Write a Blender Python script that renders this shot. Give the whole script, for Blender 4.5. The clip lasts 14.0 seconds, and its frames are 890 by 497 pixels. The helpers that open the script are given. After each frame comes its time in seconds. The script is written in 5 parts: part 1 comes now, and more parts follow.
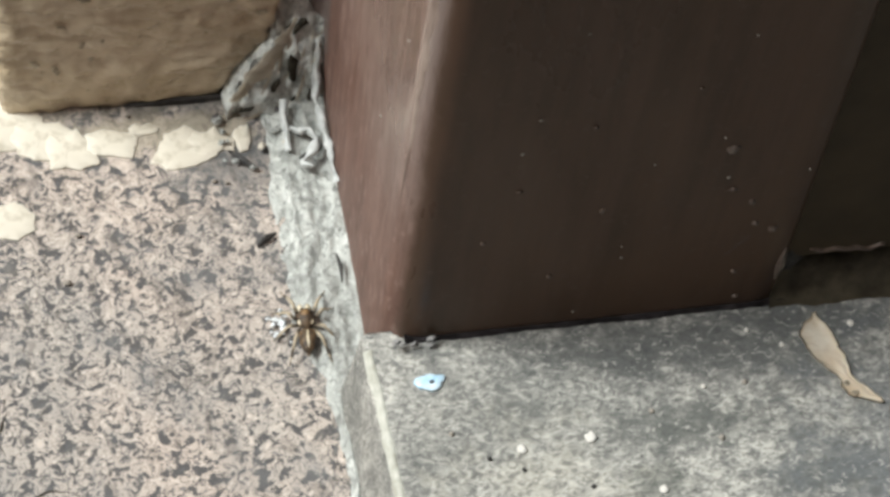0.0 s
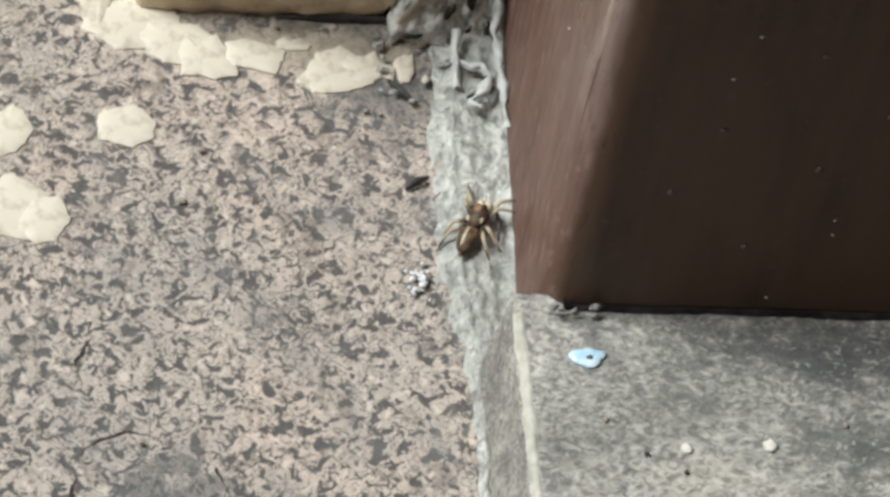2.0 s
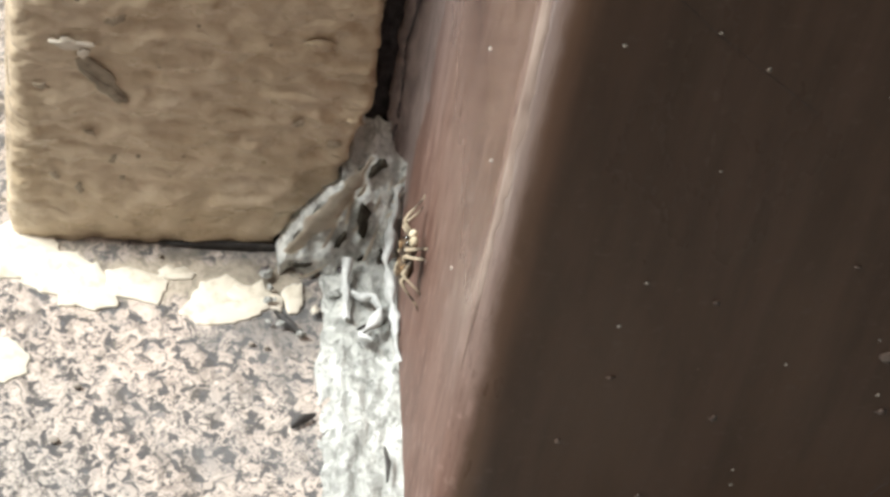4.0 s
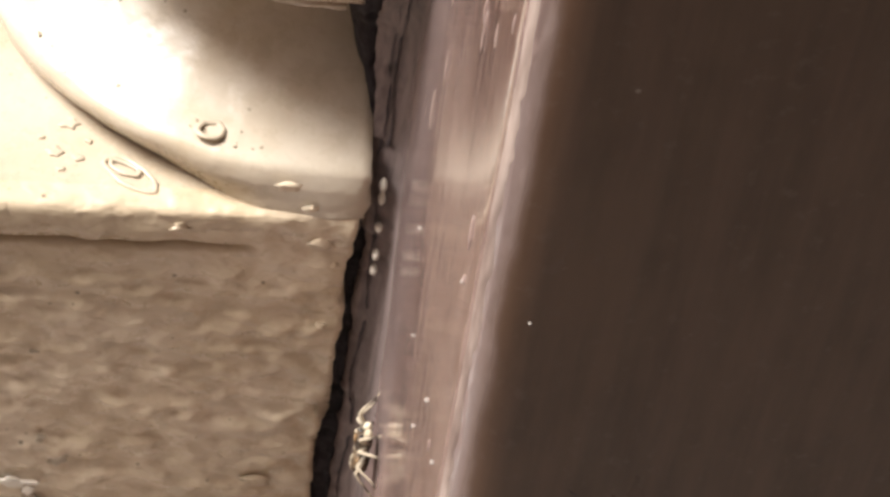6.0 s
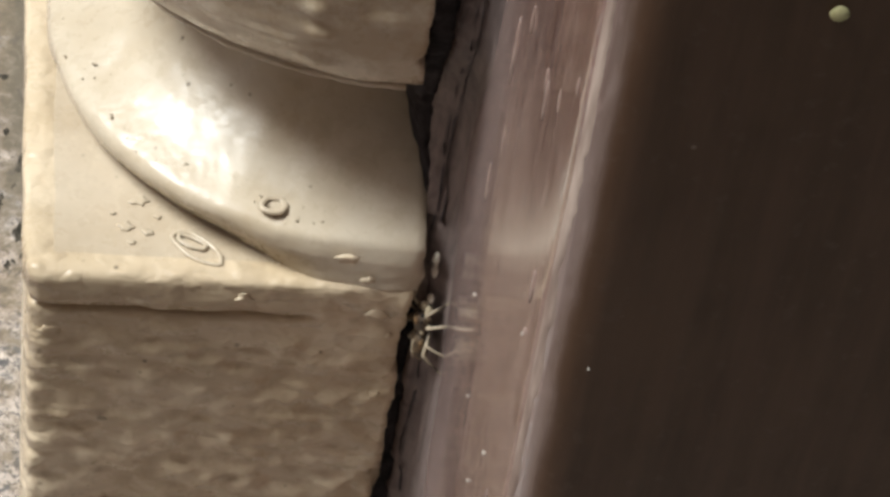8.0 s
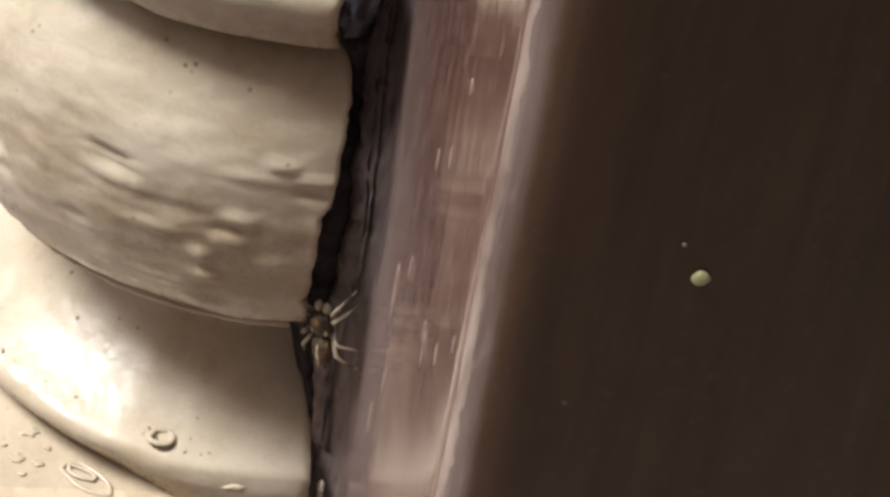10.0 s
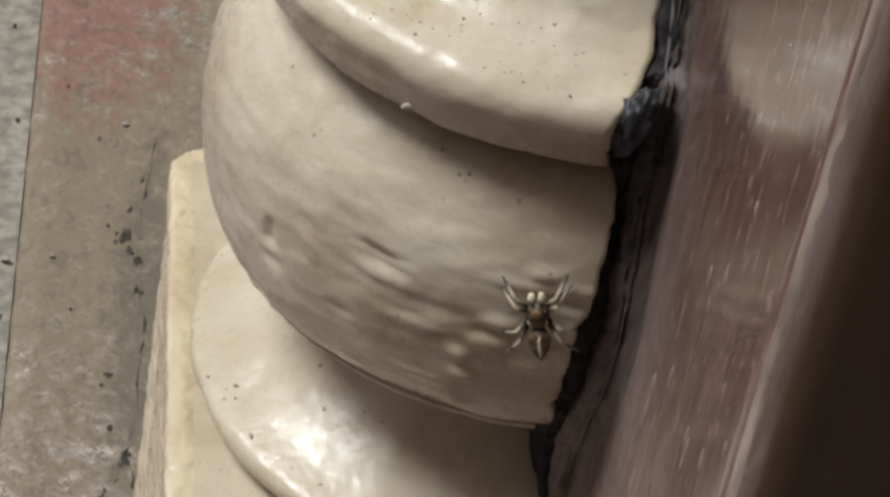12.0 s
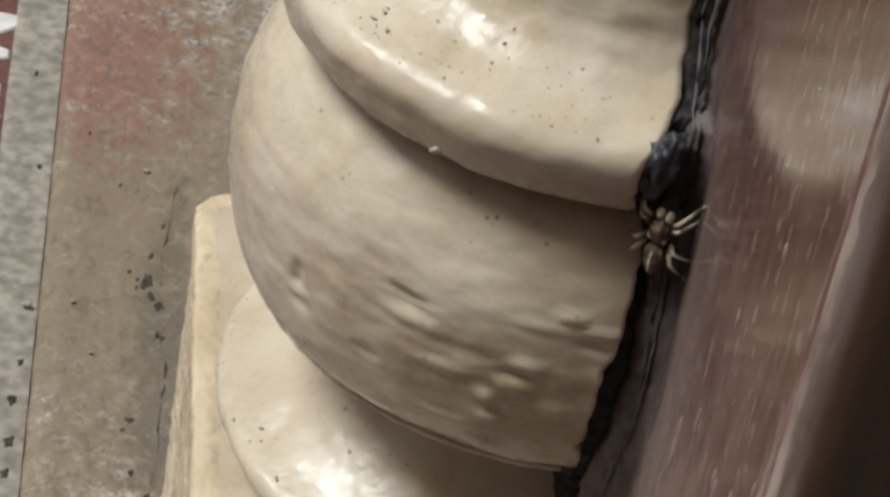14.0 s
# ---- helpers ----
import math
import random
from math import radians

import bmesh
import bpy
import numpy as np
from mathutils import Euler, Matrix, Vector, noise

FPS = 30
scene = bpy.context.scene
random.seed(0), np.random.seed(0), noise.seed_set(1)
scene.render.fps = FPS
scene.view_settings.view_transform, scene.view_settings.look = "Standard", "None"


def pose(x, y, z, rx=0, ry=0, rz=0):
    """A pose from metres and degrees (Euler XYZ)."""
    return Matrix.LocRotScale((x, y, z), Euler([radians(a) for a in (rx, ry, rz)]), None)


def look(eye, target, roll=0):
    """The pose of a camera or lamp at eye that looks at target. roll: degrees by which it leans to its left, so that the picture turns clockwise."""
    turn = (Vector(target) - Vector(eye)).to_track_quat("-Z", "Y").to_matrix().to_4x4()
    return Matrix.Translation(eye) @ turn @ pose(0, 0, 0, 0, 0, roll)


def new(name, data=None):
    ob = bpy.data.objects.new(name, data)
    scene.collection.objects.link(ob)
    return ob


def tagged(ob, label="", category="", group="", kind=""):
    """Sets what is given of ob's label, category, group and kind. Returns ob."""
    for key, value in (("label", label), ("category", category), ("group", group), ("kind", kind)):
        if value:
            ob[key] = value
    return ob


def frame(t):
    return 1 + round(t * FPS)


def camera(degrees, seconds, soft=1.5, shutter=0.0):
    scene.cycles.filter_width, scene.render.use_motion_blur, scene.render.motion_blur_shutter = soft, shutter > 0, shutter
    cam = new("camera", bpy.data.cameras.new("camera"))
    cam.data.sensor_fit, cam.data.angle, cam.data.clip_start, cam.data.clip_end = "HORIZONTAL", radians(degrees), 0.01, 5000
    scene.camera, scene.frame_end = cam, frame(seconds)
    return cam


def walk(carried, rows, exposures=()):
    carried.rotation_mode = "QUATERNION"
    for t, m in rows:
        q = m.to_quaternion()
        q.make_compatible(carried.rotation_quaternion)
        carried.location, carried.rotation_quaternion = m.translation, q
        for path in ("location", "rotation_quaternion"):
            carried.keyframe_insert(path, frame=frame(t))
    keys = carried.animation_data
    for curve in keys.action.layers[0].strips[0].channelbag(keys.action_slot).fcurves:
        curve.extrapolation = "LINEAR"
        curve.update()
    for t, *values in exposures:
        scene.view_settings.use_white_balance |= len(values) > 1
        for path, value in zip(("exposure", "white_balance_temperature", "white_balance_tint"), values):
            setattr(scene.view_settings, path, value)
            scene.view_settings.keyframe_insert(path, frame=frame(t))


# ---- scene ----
# Lengths in the building code are centimetres; CM turns them into metres.
CM = 0.01
cam = camera(18.0, 14.0, soft=3.2)
PATH = [
    (0, (-0.077, -0.329, 0.478), (0.264, 0.684, -1.212), 10.1),
    (0.5, (-0.072, -0.336, 0.479), (0.236, 0.679, -1.217), 8.7),
    (1, (-0.081, -0.348, 0.474), (0.217, 0.673, -1.22), 9.9),
    (1.5, (-0.083, -0.355, 0.438), (0.167, 0.736, -1.22), 12.0),
    (2, (-0.066, -0.314, 0.393), (0.162, 0.795, -1.255), 11.4),
    (2.5, (-0.055, -0.282, 0.368), (0.2, 0.824, -1.278), 11.7),
    (2.7, (-0.057, -0.283, 0.369), (0.208, 0.854, -1.255), 12.4),
    (4.8, (-0.047, -0.296, 0.389), (0.187, 0.944, -1.163), 10.9),
    (5, (-0.047, -0.295, 0.39), (0.186, 0.965, -1.146), 10.8),
    (5.5, (-0.043, -0.29, 0.402), (0.198, 1.035, -1.077), 10.5),
    (6, (-0.041, -0.286, 0.417), (0.19, 1.067, -1.038), 9.5),
    (6.5, (-0.043, -0.304, 0.416), (0.236, 1.064, -1.016), 11.8),
    (7, (-0.052, -0.311, 0.421), (0.201, 1.079, -0.995), 11.1),
    (7.5, (-0.052, -0.311, 0.422), (0.202, 1.085, -0.987), 10.5),
    (8, (-0.052, -0.31, 0.426), (0.179, 1.114, -0.958), 9.3),
    (8.5, (-0.054, -0.31, 0.428), (0.19, 1.12, -0.949), 9.4),
    (9, (-0.053, -0.312, 0.429), (0.23, 1.134, -0.924), 10.2),
    (9.2, (-0.052, -0.311, 0.436), (0.25, 1.152, -0.893), 9.5),
    (11.3, (-0.068, -0.316, 0.452), (0.224, 1.2, -0.819), 11.9),
    (11.5, (-0.073, -0.32, 0.456), (0.203, 1.206, -0.807), 11.4),
    (12, (-0.078, -0.328, 0.453), (0.144, 1.225, -0.787), 11.3),
    (12.5, (-0.081, -0.329, 0.454), (0.118, 1.235, -0.777), 11.0),
    (13, (-0.079, -0.329, 0.453), (0.128, 1.237, -0.775), 10.9),
    (13.5, (-0.079, -0.331, 0.453), (0.139, 1.236, -0.77), 11.2),
    (14, (-0.081, -0.331, 0.453), (0.131, 1.246, -0.759), 11.2),
]
EXPOSURES = [(0, 0.29, 6600, 8), (1.0, 0.04, 6600, 8), (2.0, 0.05, 6620, 8), (2.7, 0.1, 6650, 8), (4.8, 1.12, 6680, 10), (5.0, 1.12, 6680, 10), (5.5, 1.38, 6660, 12), (6.0, 1.14, 6880, 17), (6.5, 1.05, 6900, 18), (7.0, 1.02, 6860, 17), (7.5, 0.74, 6790, 15), (8.0, 0.42, 6600, 10), (8.5, 0.16, 6500, 9), (9.0, 0.66, 6820, 16), (9.2, 0.66, 6820, 16), (11.3, 0.42, 6580, 12), (11.5, 0.40, 6570, 12), (12.0, -0.06, 6560, 11), (12.5, -0.07, 6570, 11), (14, -0.05, 6570, 11)]
walk(cam, [(t, look(eye, target, roll)) for t, eye, target, roll in PATH], EXPOSURES)

# ---- light: a bright hazy sky from the open side of the porch ----
world = bpy.data.worlds.new("sky")
scene.world = world
world.use_nodes = True
wn = world.node_tree.nodes
sky = wn.new("ShaderNodeTexSky")
sky.sky_type = "NISHITA"
sky.sun_disc = False
sky.sun_elevation = radians(56)
sky.sun_rotation = radians(-90)
sky.dust_density, sky.air_density, sky.ozone_density = 6.0, 0.4, 0.0
wn["Background"].inputs["Strength"].default_value = 0.05
world.node_tree.links.new(sky.outputs[0], wn["Background"].inputs["Color"])
sun = new("sun", bpy.data.lights.new("sun", "SUN"))
sun.data.energy, sun.data.angle, sun.data.color = 4.1, radians(23), (0.915, 0.98, 1.0)
sun.matrix_basis = look((-4.9, 0.65, 7.4), (0, 0, 0))


# ---- materials ----
def graph(name, rough=0.6, spec=0.5):
    m = bpy.data.materials.new(name)
    m.use_nodes = True
    b = m.node_tree.nodes["Principled BSDF"]
    b.inputs["Roughness"].default_value = rough
    b.inputs["Specular IOR Level"].default_value = spec
    return m, m.node_tree.nodes, m.node_tree.links, b


def coords(n, l, stretch=(1, 1, 1)):
    c = n.new("ShaderNodeTexCoord")
    mp = n.new("ShaderNodeMapping")
    mp.inputs["Scale"].default_value = stretch
    l.new(c.outputs["Object"], mp.inputs["Vector"])
    return mp.outputs["Vector"]


def noise_at(n, l, vec, scale, detail=4.0, rough=0.55, twist=0.0):
    t = n.new("ShaderNodeTexNoise")
    t.inputs["Scale"].default_value = scale
    t.inputs["Detail"].default_value = detail
    t.inputs["Roughness"].default_value = rough
    t.inputs["Distortion"].default_value = twist
    l.new(vec, t.inputs["Vector"])
    return t.outputs["Fac"]


def ramp(n, l, fac, stops):
    r = n.new("ShaderNodeValToRGB")
    e = r.color_ramp.elements
    while len(e) < len(stops):
        e.new(0.5)
    for k, (p, c) in zip(e, stops):
        k.position, k.color = p, (*c, 1)
    l.new(fac, r.inputs["Fac"])
    return r.outputs["Color"]


def mixed(n, l, fac, a, b, how="MIX"):
    m = n.new("ShaderNodeMix")
    m.data_type, m.blend_type = "RGBA", how
    if isinstance(fac, float):
        m.inputs["Factor"].default_value = fac
    else:
        l.new(fac, m.inputs["Factor"])
    for sock, v in ((m.inputs[6], a), (m.inputs[7], b)):
        if isinstance(v, tuple):
            sock.default_value = (*v, 1)
        else:
            l.new(v, sock)
    return m.outputs[2]


def bump(n, l, b, height, strength, distance):
    k = n.new("ShaderNodeBump")
    k.inputs["Strength"].default_value = strength
    k.inputs["Distance"].default_value = distance
    l.new(height, k.inputs["Height"])
    for link in b.inputs["Normal"].links:
        l.new(link.from_socket, k.inputs["Normal"])
    l.new(k.outputs["Normal"], b.inputs["Normal"])


def grain(name, low, high, scale, rough=0.6, spec=0.4, height=0.3, depth=0.0004, stretch=(1, 1, 1), lo=0.35, hi=0.65):
    """A two-tone grained surface with fine relief."""
    m, n, l, b = graph(name, rough, spec)
    v = coords(n, l, stretch)
    f = noise_at(n, l, v, scale)
    big = noise_at(n, l, v, scale / 7, 3)
    c = ramp(n, l, f, [(lo, low), (hi, high)])
    c = mixed(n, l, ramp(n, l, big, [(0.35, (0, 0, 0)), (0.7, (0.35, 0.35, 0.35))]), c, low)
    l.new(c, b.inputs["Base Color"])
    bump(n, l, b, f, height, depth)
    return m


def stain_or_shade(n, l, v, c, x, y, rx, ry, soft, colour, much, upright=False):
    """One ragged oval of stain or painted shade, in centimetres from the object's base."""
    at = n.new("ShaderNodeMapping")
    at.inputs["Location"].default_value = (-0.68 * x / rx, 0, -0.68 * y / ry) if upright else (-0.68 * x / rx, -0.68 * y / ry, 0)
    at.inputs["Scale"].default_value = (0.68 / (rx * CM), 0, 0.68 / (ry * CM)) if upright else (0.68 / (rx * CM), 0.68 / (ry * CM), 0)
    l.new(v, at.inputs["Vector"])
    far = n.new("ShaderNodeVectorMath")
    far.operation = "LENGTH"
    l.new(at.outputs["Vector"], far.inputs[0])
    wavy = n.new("ShaderNodeMath")
    wavy.operation = "MULTIPLY_ADD"
    wavy.inputs[1].default_value = 1.75
    l.new(noise_at(n, l, v, 150, 6, 0.7), wavy.inputs[0])
    l.new(far.outputs["Value"], wavy.inputs[2])
    half = n.new("ShaderNodeMath")
    half.operation = "MULTIPLY"
    half.inputs[1].default_value = 0.66
    l.new(wavy.outputs[0], half.inputs[0])
    return mixed(n, l, ramp(n, l, half.outputs[0], [(1.0 - 0.5 * soft, (much,) * 3), (1.0, (0, 0, 0))]), c, colour)


def paint_material(name, lumps_high, lumps_scale, stretch, low, mid, high, soiled_shade=()):
    """Thick cream gloss paint, brushed on in many coats, with grime and specks."""
    m, n, l, b = graph(name, 0.33, 0.30)
    v = coords(n, l)
    lumps = noise_at(n, l, coords(n, l, stretch), lumps_scale, 2, 0.45)
    drag = noise_at(n, l, coords(n, l, (0.8, 0.8, 1.2)), 90, 3, 0.5)
    fine = noise_at(n, l, v, 900, 3)
    patchy = noise_at(n, l, v, 45, 5, 0.6)
    c = ramp(n, l, patchy, [(0.3, low), (0.5, mid), (0.75, high)])
    c = mixed(n, l, ramp(n, l, noise_at(n, l, v, 17, 5, 0.6, 0.4), [(0.45, (0, 0, 0)), (0.65, (0.65,) * 3)]), c, tuple(0.86 * a for a in low))
    specks = n.new("ShaderNodeTexVoronoi")
    specks.inputs["Scale"].default_value = 260
    l.new(v, specks.inputs["Vector"])
    spot = ramp(n, l, specks.outputs["Distance"], [(0.07, (1, 1, 1)), (0.12, (0, 0, 0))])
    gate = ramp(n, l, noise_at(n, l, v, 130, 2), [(0.53, (0, 0, 0)), (0.60, (0.8, 0.8, 0.8))])
    c = mixed(n, l, mixed(n, l, 1.0, spot, gate, "MULTIPLY"), c, (0.13, 0.10, 0.07))
    grime = noise_at(n, l, coords(n, l, (0.8, 0.8, 1.4)), 150, 4, 0.6)
    c = mixed(n, l, ramp(n, l, grime, [(0.55, (0, 0, 0)), (0.75, (0.35,) * 3)]), c, low)
    for x, z, rx, rz, soft, colour, much in soiled_shade:
        c = stain_or_shade(n, l, v, c, x, z, rx, rz, soft, colour, much, True)
    l.new(c, b.inputs["Base Color"])
    l.new(ramp(n, l, noise_at(n, l, v, 260, 4, 0.7), [(0.3, (0.15,) * 3), (0.7, (0.46,) * 3)]), b.inputs["Roughness"])
    bump(n, l, b, ramp(n, l, lumps, [(0.38, (0, 0, 0)), (0.50, (0.5,) * 3), (0.66, (1, 1, 1))]), 1.0, lumps_high)
    bump(n, l, b, drag, 0.22, 0.0006)
    bump(n, l, b, noise_at(n, l, coords(n, l, (0.7, 0.7, 1.3)), 150, 4, 0.6, 0.5), 0.30, 0.0004)
    bump(n, l, b, fine, 0.15, 0.00012)
    bump(n, l, b, noise_at(n, l, v, 330, 2, 0.5), 0.42, 0.00026)
    bump(n, l, b, noise_at(n, l, v, 640, 2, 0.5, 0.6), 0.25, 0.00014)
    return m


def post_material():
    """Gloss paint on timber: dark front, redder side toned paler for its light, rubbed corner with its highlight."""
    m, n, l, b = graph("brown_gloss_paint", 0.25, 0.5)
    v = coords(n, l)
    streak = noise_at(n, l, coords(n, l, (1, 1, 0.10)), 330, 4)
    wear = noise_at(n, l, coords(n, l, (1, 1, 0.35)), 60, 5, 0.65)
    blotch = noise_at(n, l, coords(n, l, (1, 1, 0.5)), 150, 4, 0.6)
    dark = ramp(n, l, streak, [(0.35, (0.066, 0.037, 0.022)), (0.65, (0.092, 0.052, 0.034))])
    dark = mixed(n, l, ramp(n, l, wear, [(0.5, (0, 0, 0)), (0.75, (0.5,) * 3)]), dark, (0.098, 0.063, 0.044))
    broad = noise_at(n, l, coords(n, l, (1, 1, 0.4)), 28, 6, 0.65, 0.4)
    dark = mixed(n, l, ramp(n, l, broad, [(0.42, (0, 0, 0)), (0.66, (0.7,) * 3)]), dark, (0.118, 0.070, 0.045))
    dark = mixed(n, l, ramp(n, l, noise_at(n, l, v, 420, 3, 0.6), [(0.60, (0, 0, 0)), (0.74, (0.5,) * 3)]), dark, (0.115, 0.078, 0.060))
    # side face: redder paint, with the brighter light there put into its tone
    lit_side = ramp(n, l, streak, [(0.30, (0.186, 0.122, 0.100)), (0.70, (0.264, 0.185, 0.156))])
    lit_side = mixed(n, l, ramp(n, l, blotch, [(0.50, (0, 0, 0)), (0.72, (0.55,) * 3)]), lit_side, (0.285, 0.210, 0.180))
    lit_side = mixed(n, l, ramp(n, l, wear, [(0.55, (0, 0, 0)), (0.8, (0.5,) * 3)]), lit_side, (0.125, 0.074, 0.062))
    place = n.new("ShaderNodeSeparateXYZ")
    l.new(v, place.inputs[0])

    def across(low, high, sway):
        k = n.new("ShaderNodeMath")
        k.operation = "MULTIPLY_ADD"
        k.inputs[1].default_value = sway * CM
        l.new(blotch, k.inputs[0])
        l.new(place.outputs["X"], k.inputs[2])
        r = n.new("ShaderNodeMapRange")
        r.interpolation_type = "SMOOTHSTEP"
        r.inputs["From Min"].default_value, r.inputs["From Max"].default_value = (low - 4 + 0.5 * sway) * CM, (high - 4 + 0.5 * sway) * CM
        l.new(k.outputs[0], r.inputs["Value"])
        return r.outputs[0]

    height = n.new("ShaderNodeMath")
    height.operation = "MULTIPLY_ADD"
    height.inputs[1].default_value = 5 * CM
    l.new(wear, height.inputs[0])
    l.new(place.outputs["Z"], height.inputs[2])
    kept = ramp(n, l, height.outputs[0], [(0.175, (0, 0, 0)), (0.238, (0.85,) * 3)])
    lit_side = mixed(n, l, kept, lit_side, ramp(n, l, streak, [(0.32, (0.070, 0.032, 0.024)), (0.68, (0.118, 0.058, 0.045))]))
    lit_side = mixed(n, l, ramp(n, l, height.outputs[0], [(0.04, (0.85,) * 3), (0.085, (0, 0, 0))]), lit_side, ramp(n, l, streak, [(0.35, (0.105, 0.052, 0.038)), (0.66, (0.175, 0.098, 0.075))]))
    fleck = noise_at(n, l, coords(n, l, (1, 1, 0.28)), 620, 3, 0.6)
    lit_side = mixed(n, l, ramp(n, l, fleck, [(0.57, (0, 0, 0)), (0.66, (0.55,) * 3)]), lit_side, (0.29, 0.195, 0.165))
    lit_side = mixed(n, l, ramp(n, l, fleck, [(0.33, (0.5,) * 3), (0.42, (0, 0, 0))]), lit_side, (0.085, 0.045, 0.035))
    # grey film of old sealant beside the joint
    along = n.new("ShaderNodeMath")
    along.operation = "MULTIPLY_ADD"
    along.inputs[1].default_value = 1.6 * CM
    l.new(streak, along.inputs[0])
    l.new(place.outputs["Y"], along.inputs[2])
    film = n.new("ShaderNodeMapRange")
    film.interpolation_type = "SMOOTHSTEP"
    film.inputs["From Min"].default_value, film.inputs["From Max"].default_value = 2.9 * CM, 4.6 * CM
    film.inputs["To Max"].default_value = 0.3
    l.new(along.outputs[0], film.inputs["Value"])
    veil = mixed(n, l, ramp(n, l, height.outputs[0], [(0.04, (1, 1, 1)), (0.08, (0, 0, 0))]), film.outputs[0], (0.0, 0.0, 0.0))
    lit_side = mixed(n, l, veil, lit_side, mixed(n, l, kept, (0.205, 0.172, 0.172), (0.046, 0.032, 0.031)))
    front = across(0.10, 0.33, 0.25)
    c = mixed(n, l, front, lit_side, dark)
    # grey rubbed band along the rounded corner, its highlight painted in, from a hand's width above the sill
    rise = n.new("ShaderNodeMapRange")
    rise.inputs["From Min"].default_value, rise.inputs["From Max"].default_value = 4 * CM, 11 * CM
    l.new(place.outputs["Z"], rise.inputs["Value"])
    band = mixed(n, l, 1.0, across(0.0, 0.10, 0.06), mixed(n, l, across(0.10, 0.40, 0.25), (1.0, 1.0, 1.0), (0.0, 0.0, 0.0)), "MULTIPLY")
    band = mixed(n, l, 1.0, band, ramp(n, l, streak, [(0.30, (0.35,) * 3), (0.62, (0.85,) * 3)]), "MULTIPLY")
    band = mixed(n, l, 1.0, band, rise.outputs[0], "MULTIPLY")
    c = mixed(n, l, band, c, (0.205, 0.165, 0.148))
    specks = n.new("ShaderNodeTexVoronoi")
    specks.inputs["Scale"].default_value = 170
    l.new(v, specks.inputs["Vector"])
    spot = ramp(n, l, specks.outputs["Distance"], [(0.04, (1, 1, 1)), (0.08, (0, 0, 0))])
    gate = ramp(n, l, noise_at(n, l, v, 210, 2), [(0.62, (0, 0, 0)), (0.68, (0.6, 0.6, 0.6))])
    c = mixed(n, l, mixed(n, l, 1.0, spot, gate, "MULTIPLY"), c, (0.32, 0.26, 0.21))
    l.new(c, b.inputs["Base Color"])
    side_gloss = ramp(n, l, wear, [(0.3, (0.02,) * 3), (0.7, (0.07,) * 3)])
    low_down = ramp(n, l, height.outputs[0], [(0.055, (1, 1, 1)), (0.11, (0, 0, 0))])
    side_gloss = mixed(n, l, low_down, side_gloss, (0.5, 0.5, 0.5))
    front_gloss = ramp(n, l, broad, [(0.3, (0.22,) * 3), (0.7, (0.46,) * 3)])
    l.new(mixed(n, l, front, side_gloss, front_gloss), b.inputs["Roughness"])
    l.new(mixed(n, l, front, mixed(n, l, low_down, (0.32, 0.32, 0.32), (0.15, 0.15, 0.15)), (0.13, 0.13, 0.13)), b.inputs["Specular IOR Level"])
    bump(n, l, b, streak, 0.30, 0.0003)
    bump(n, l, b, blotch, 0.14, 0.0004)
    bump(n, l, b, noise_at(n, l, coords(n, l, (1, 1, 0.06)), 900, 3, 0.6), 0.22, 0.00015)
    return m


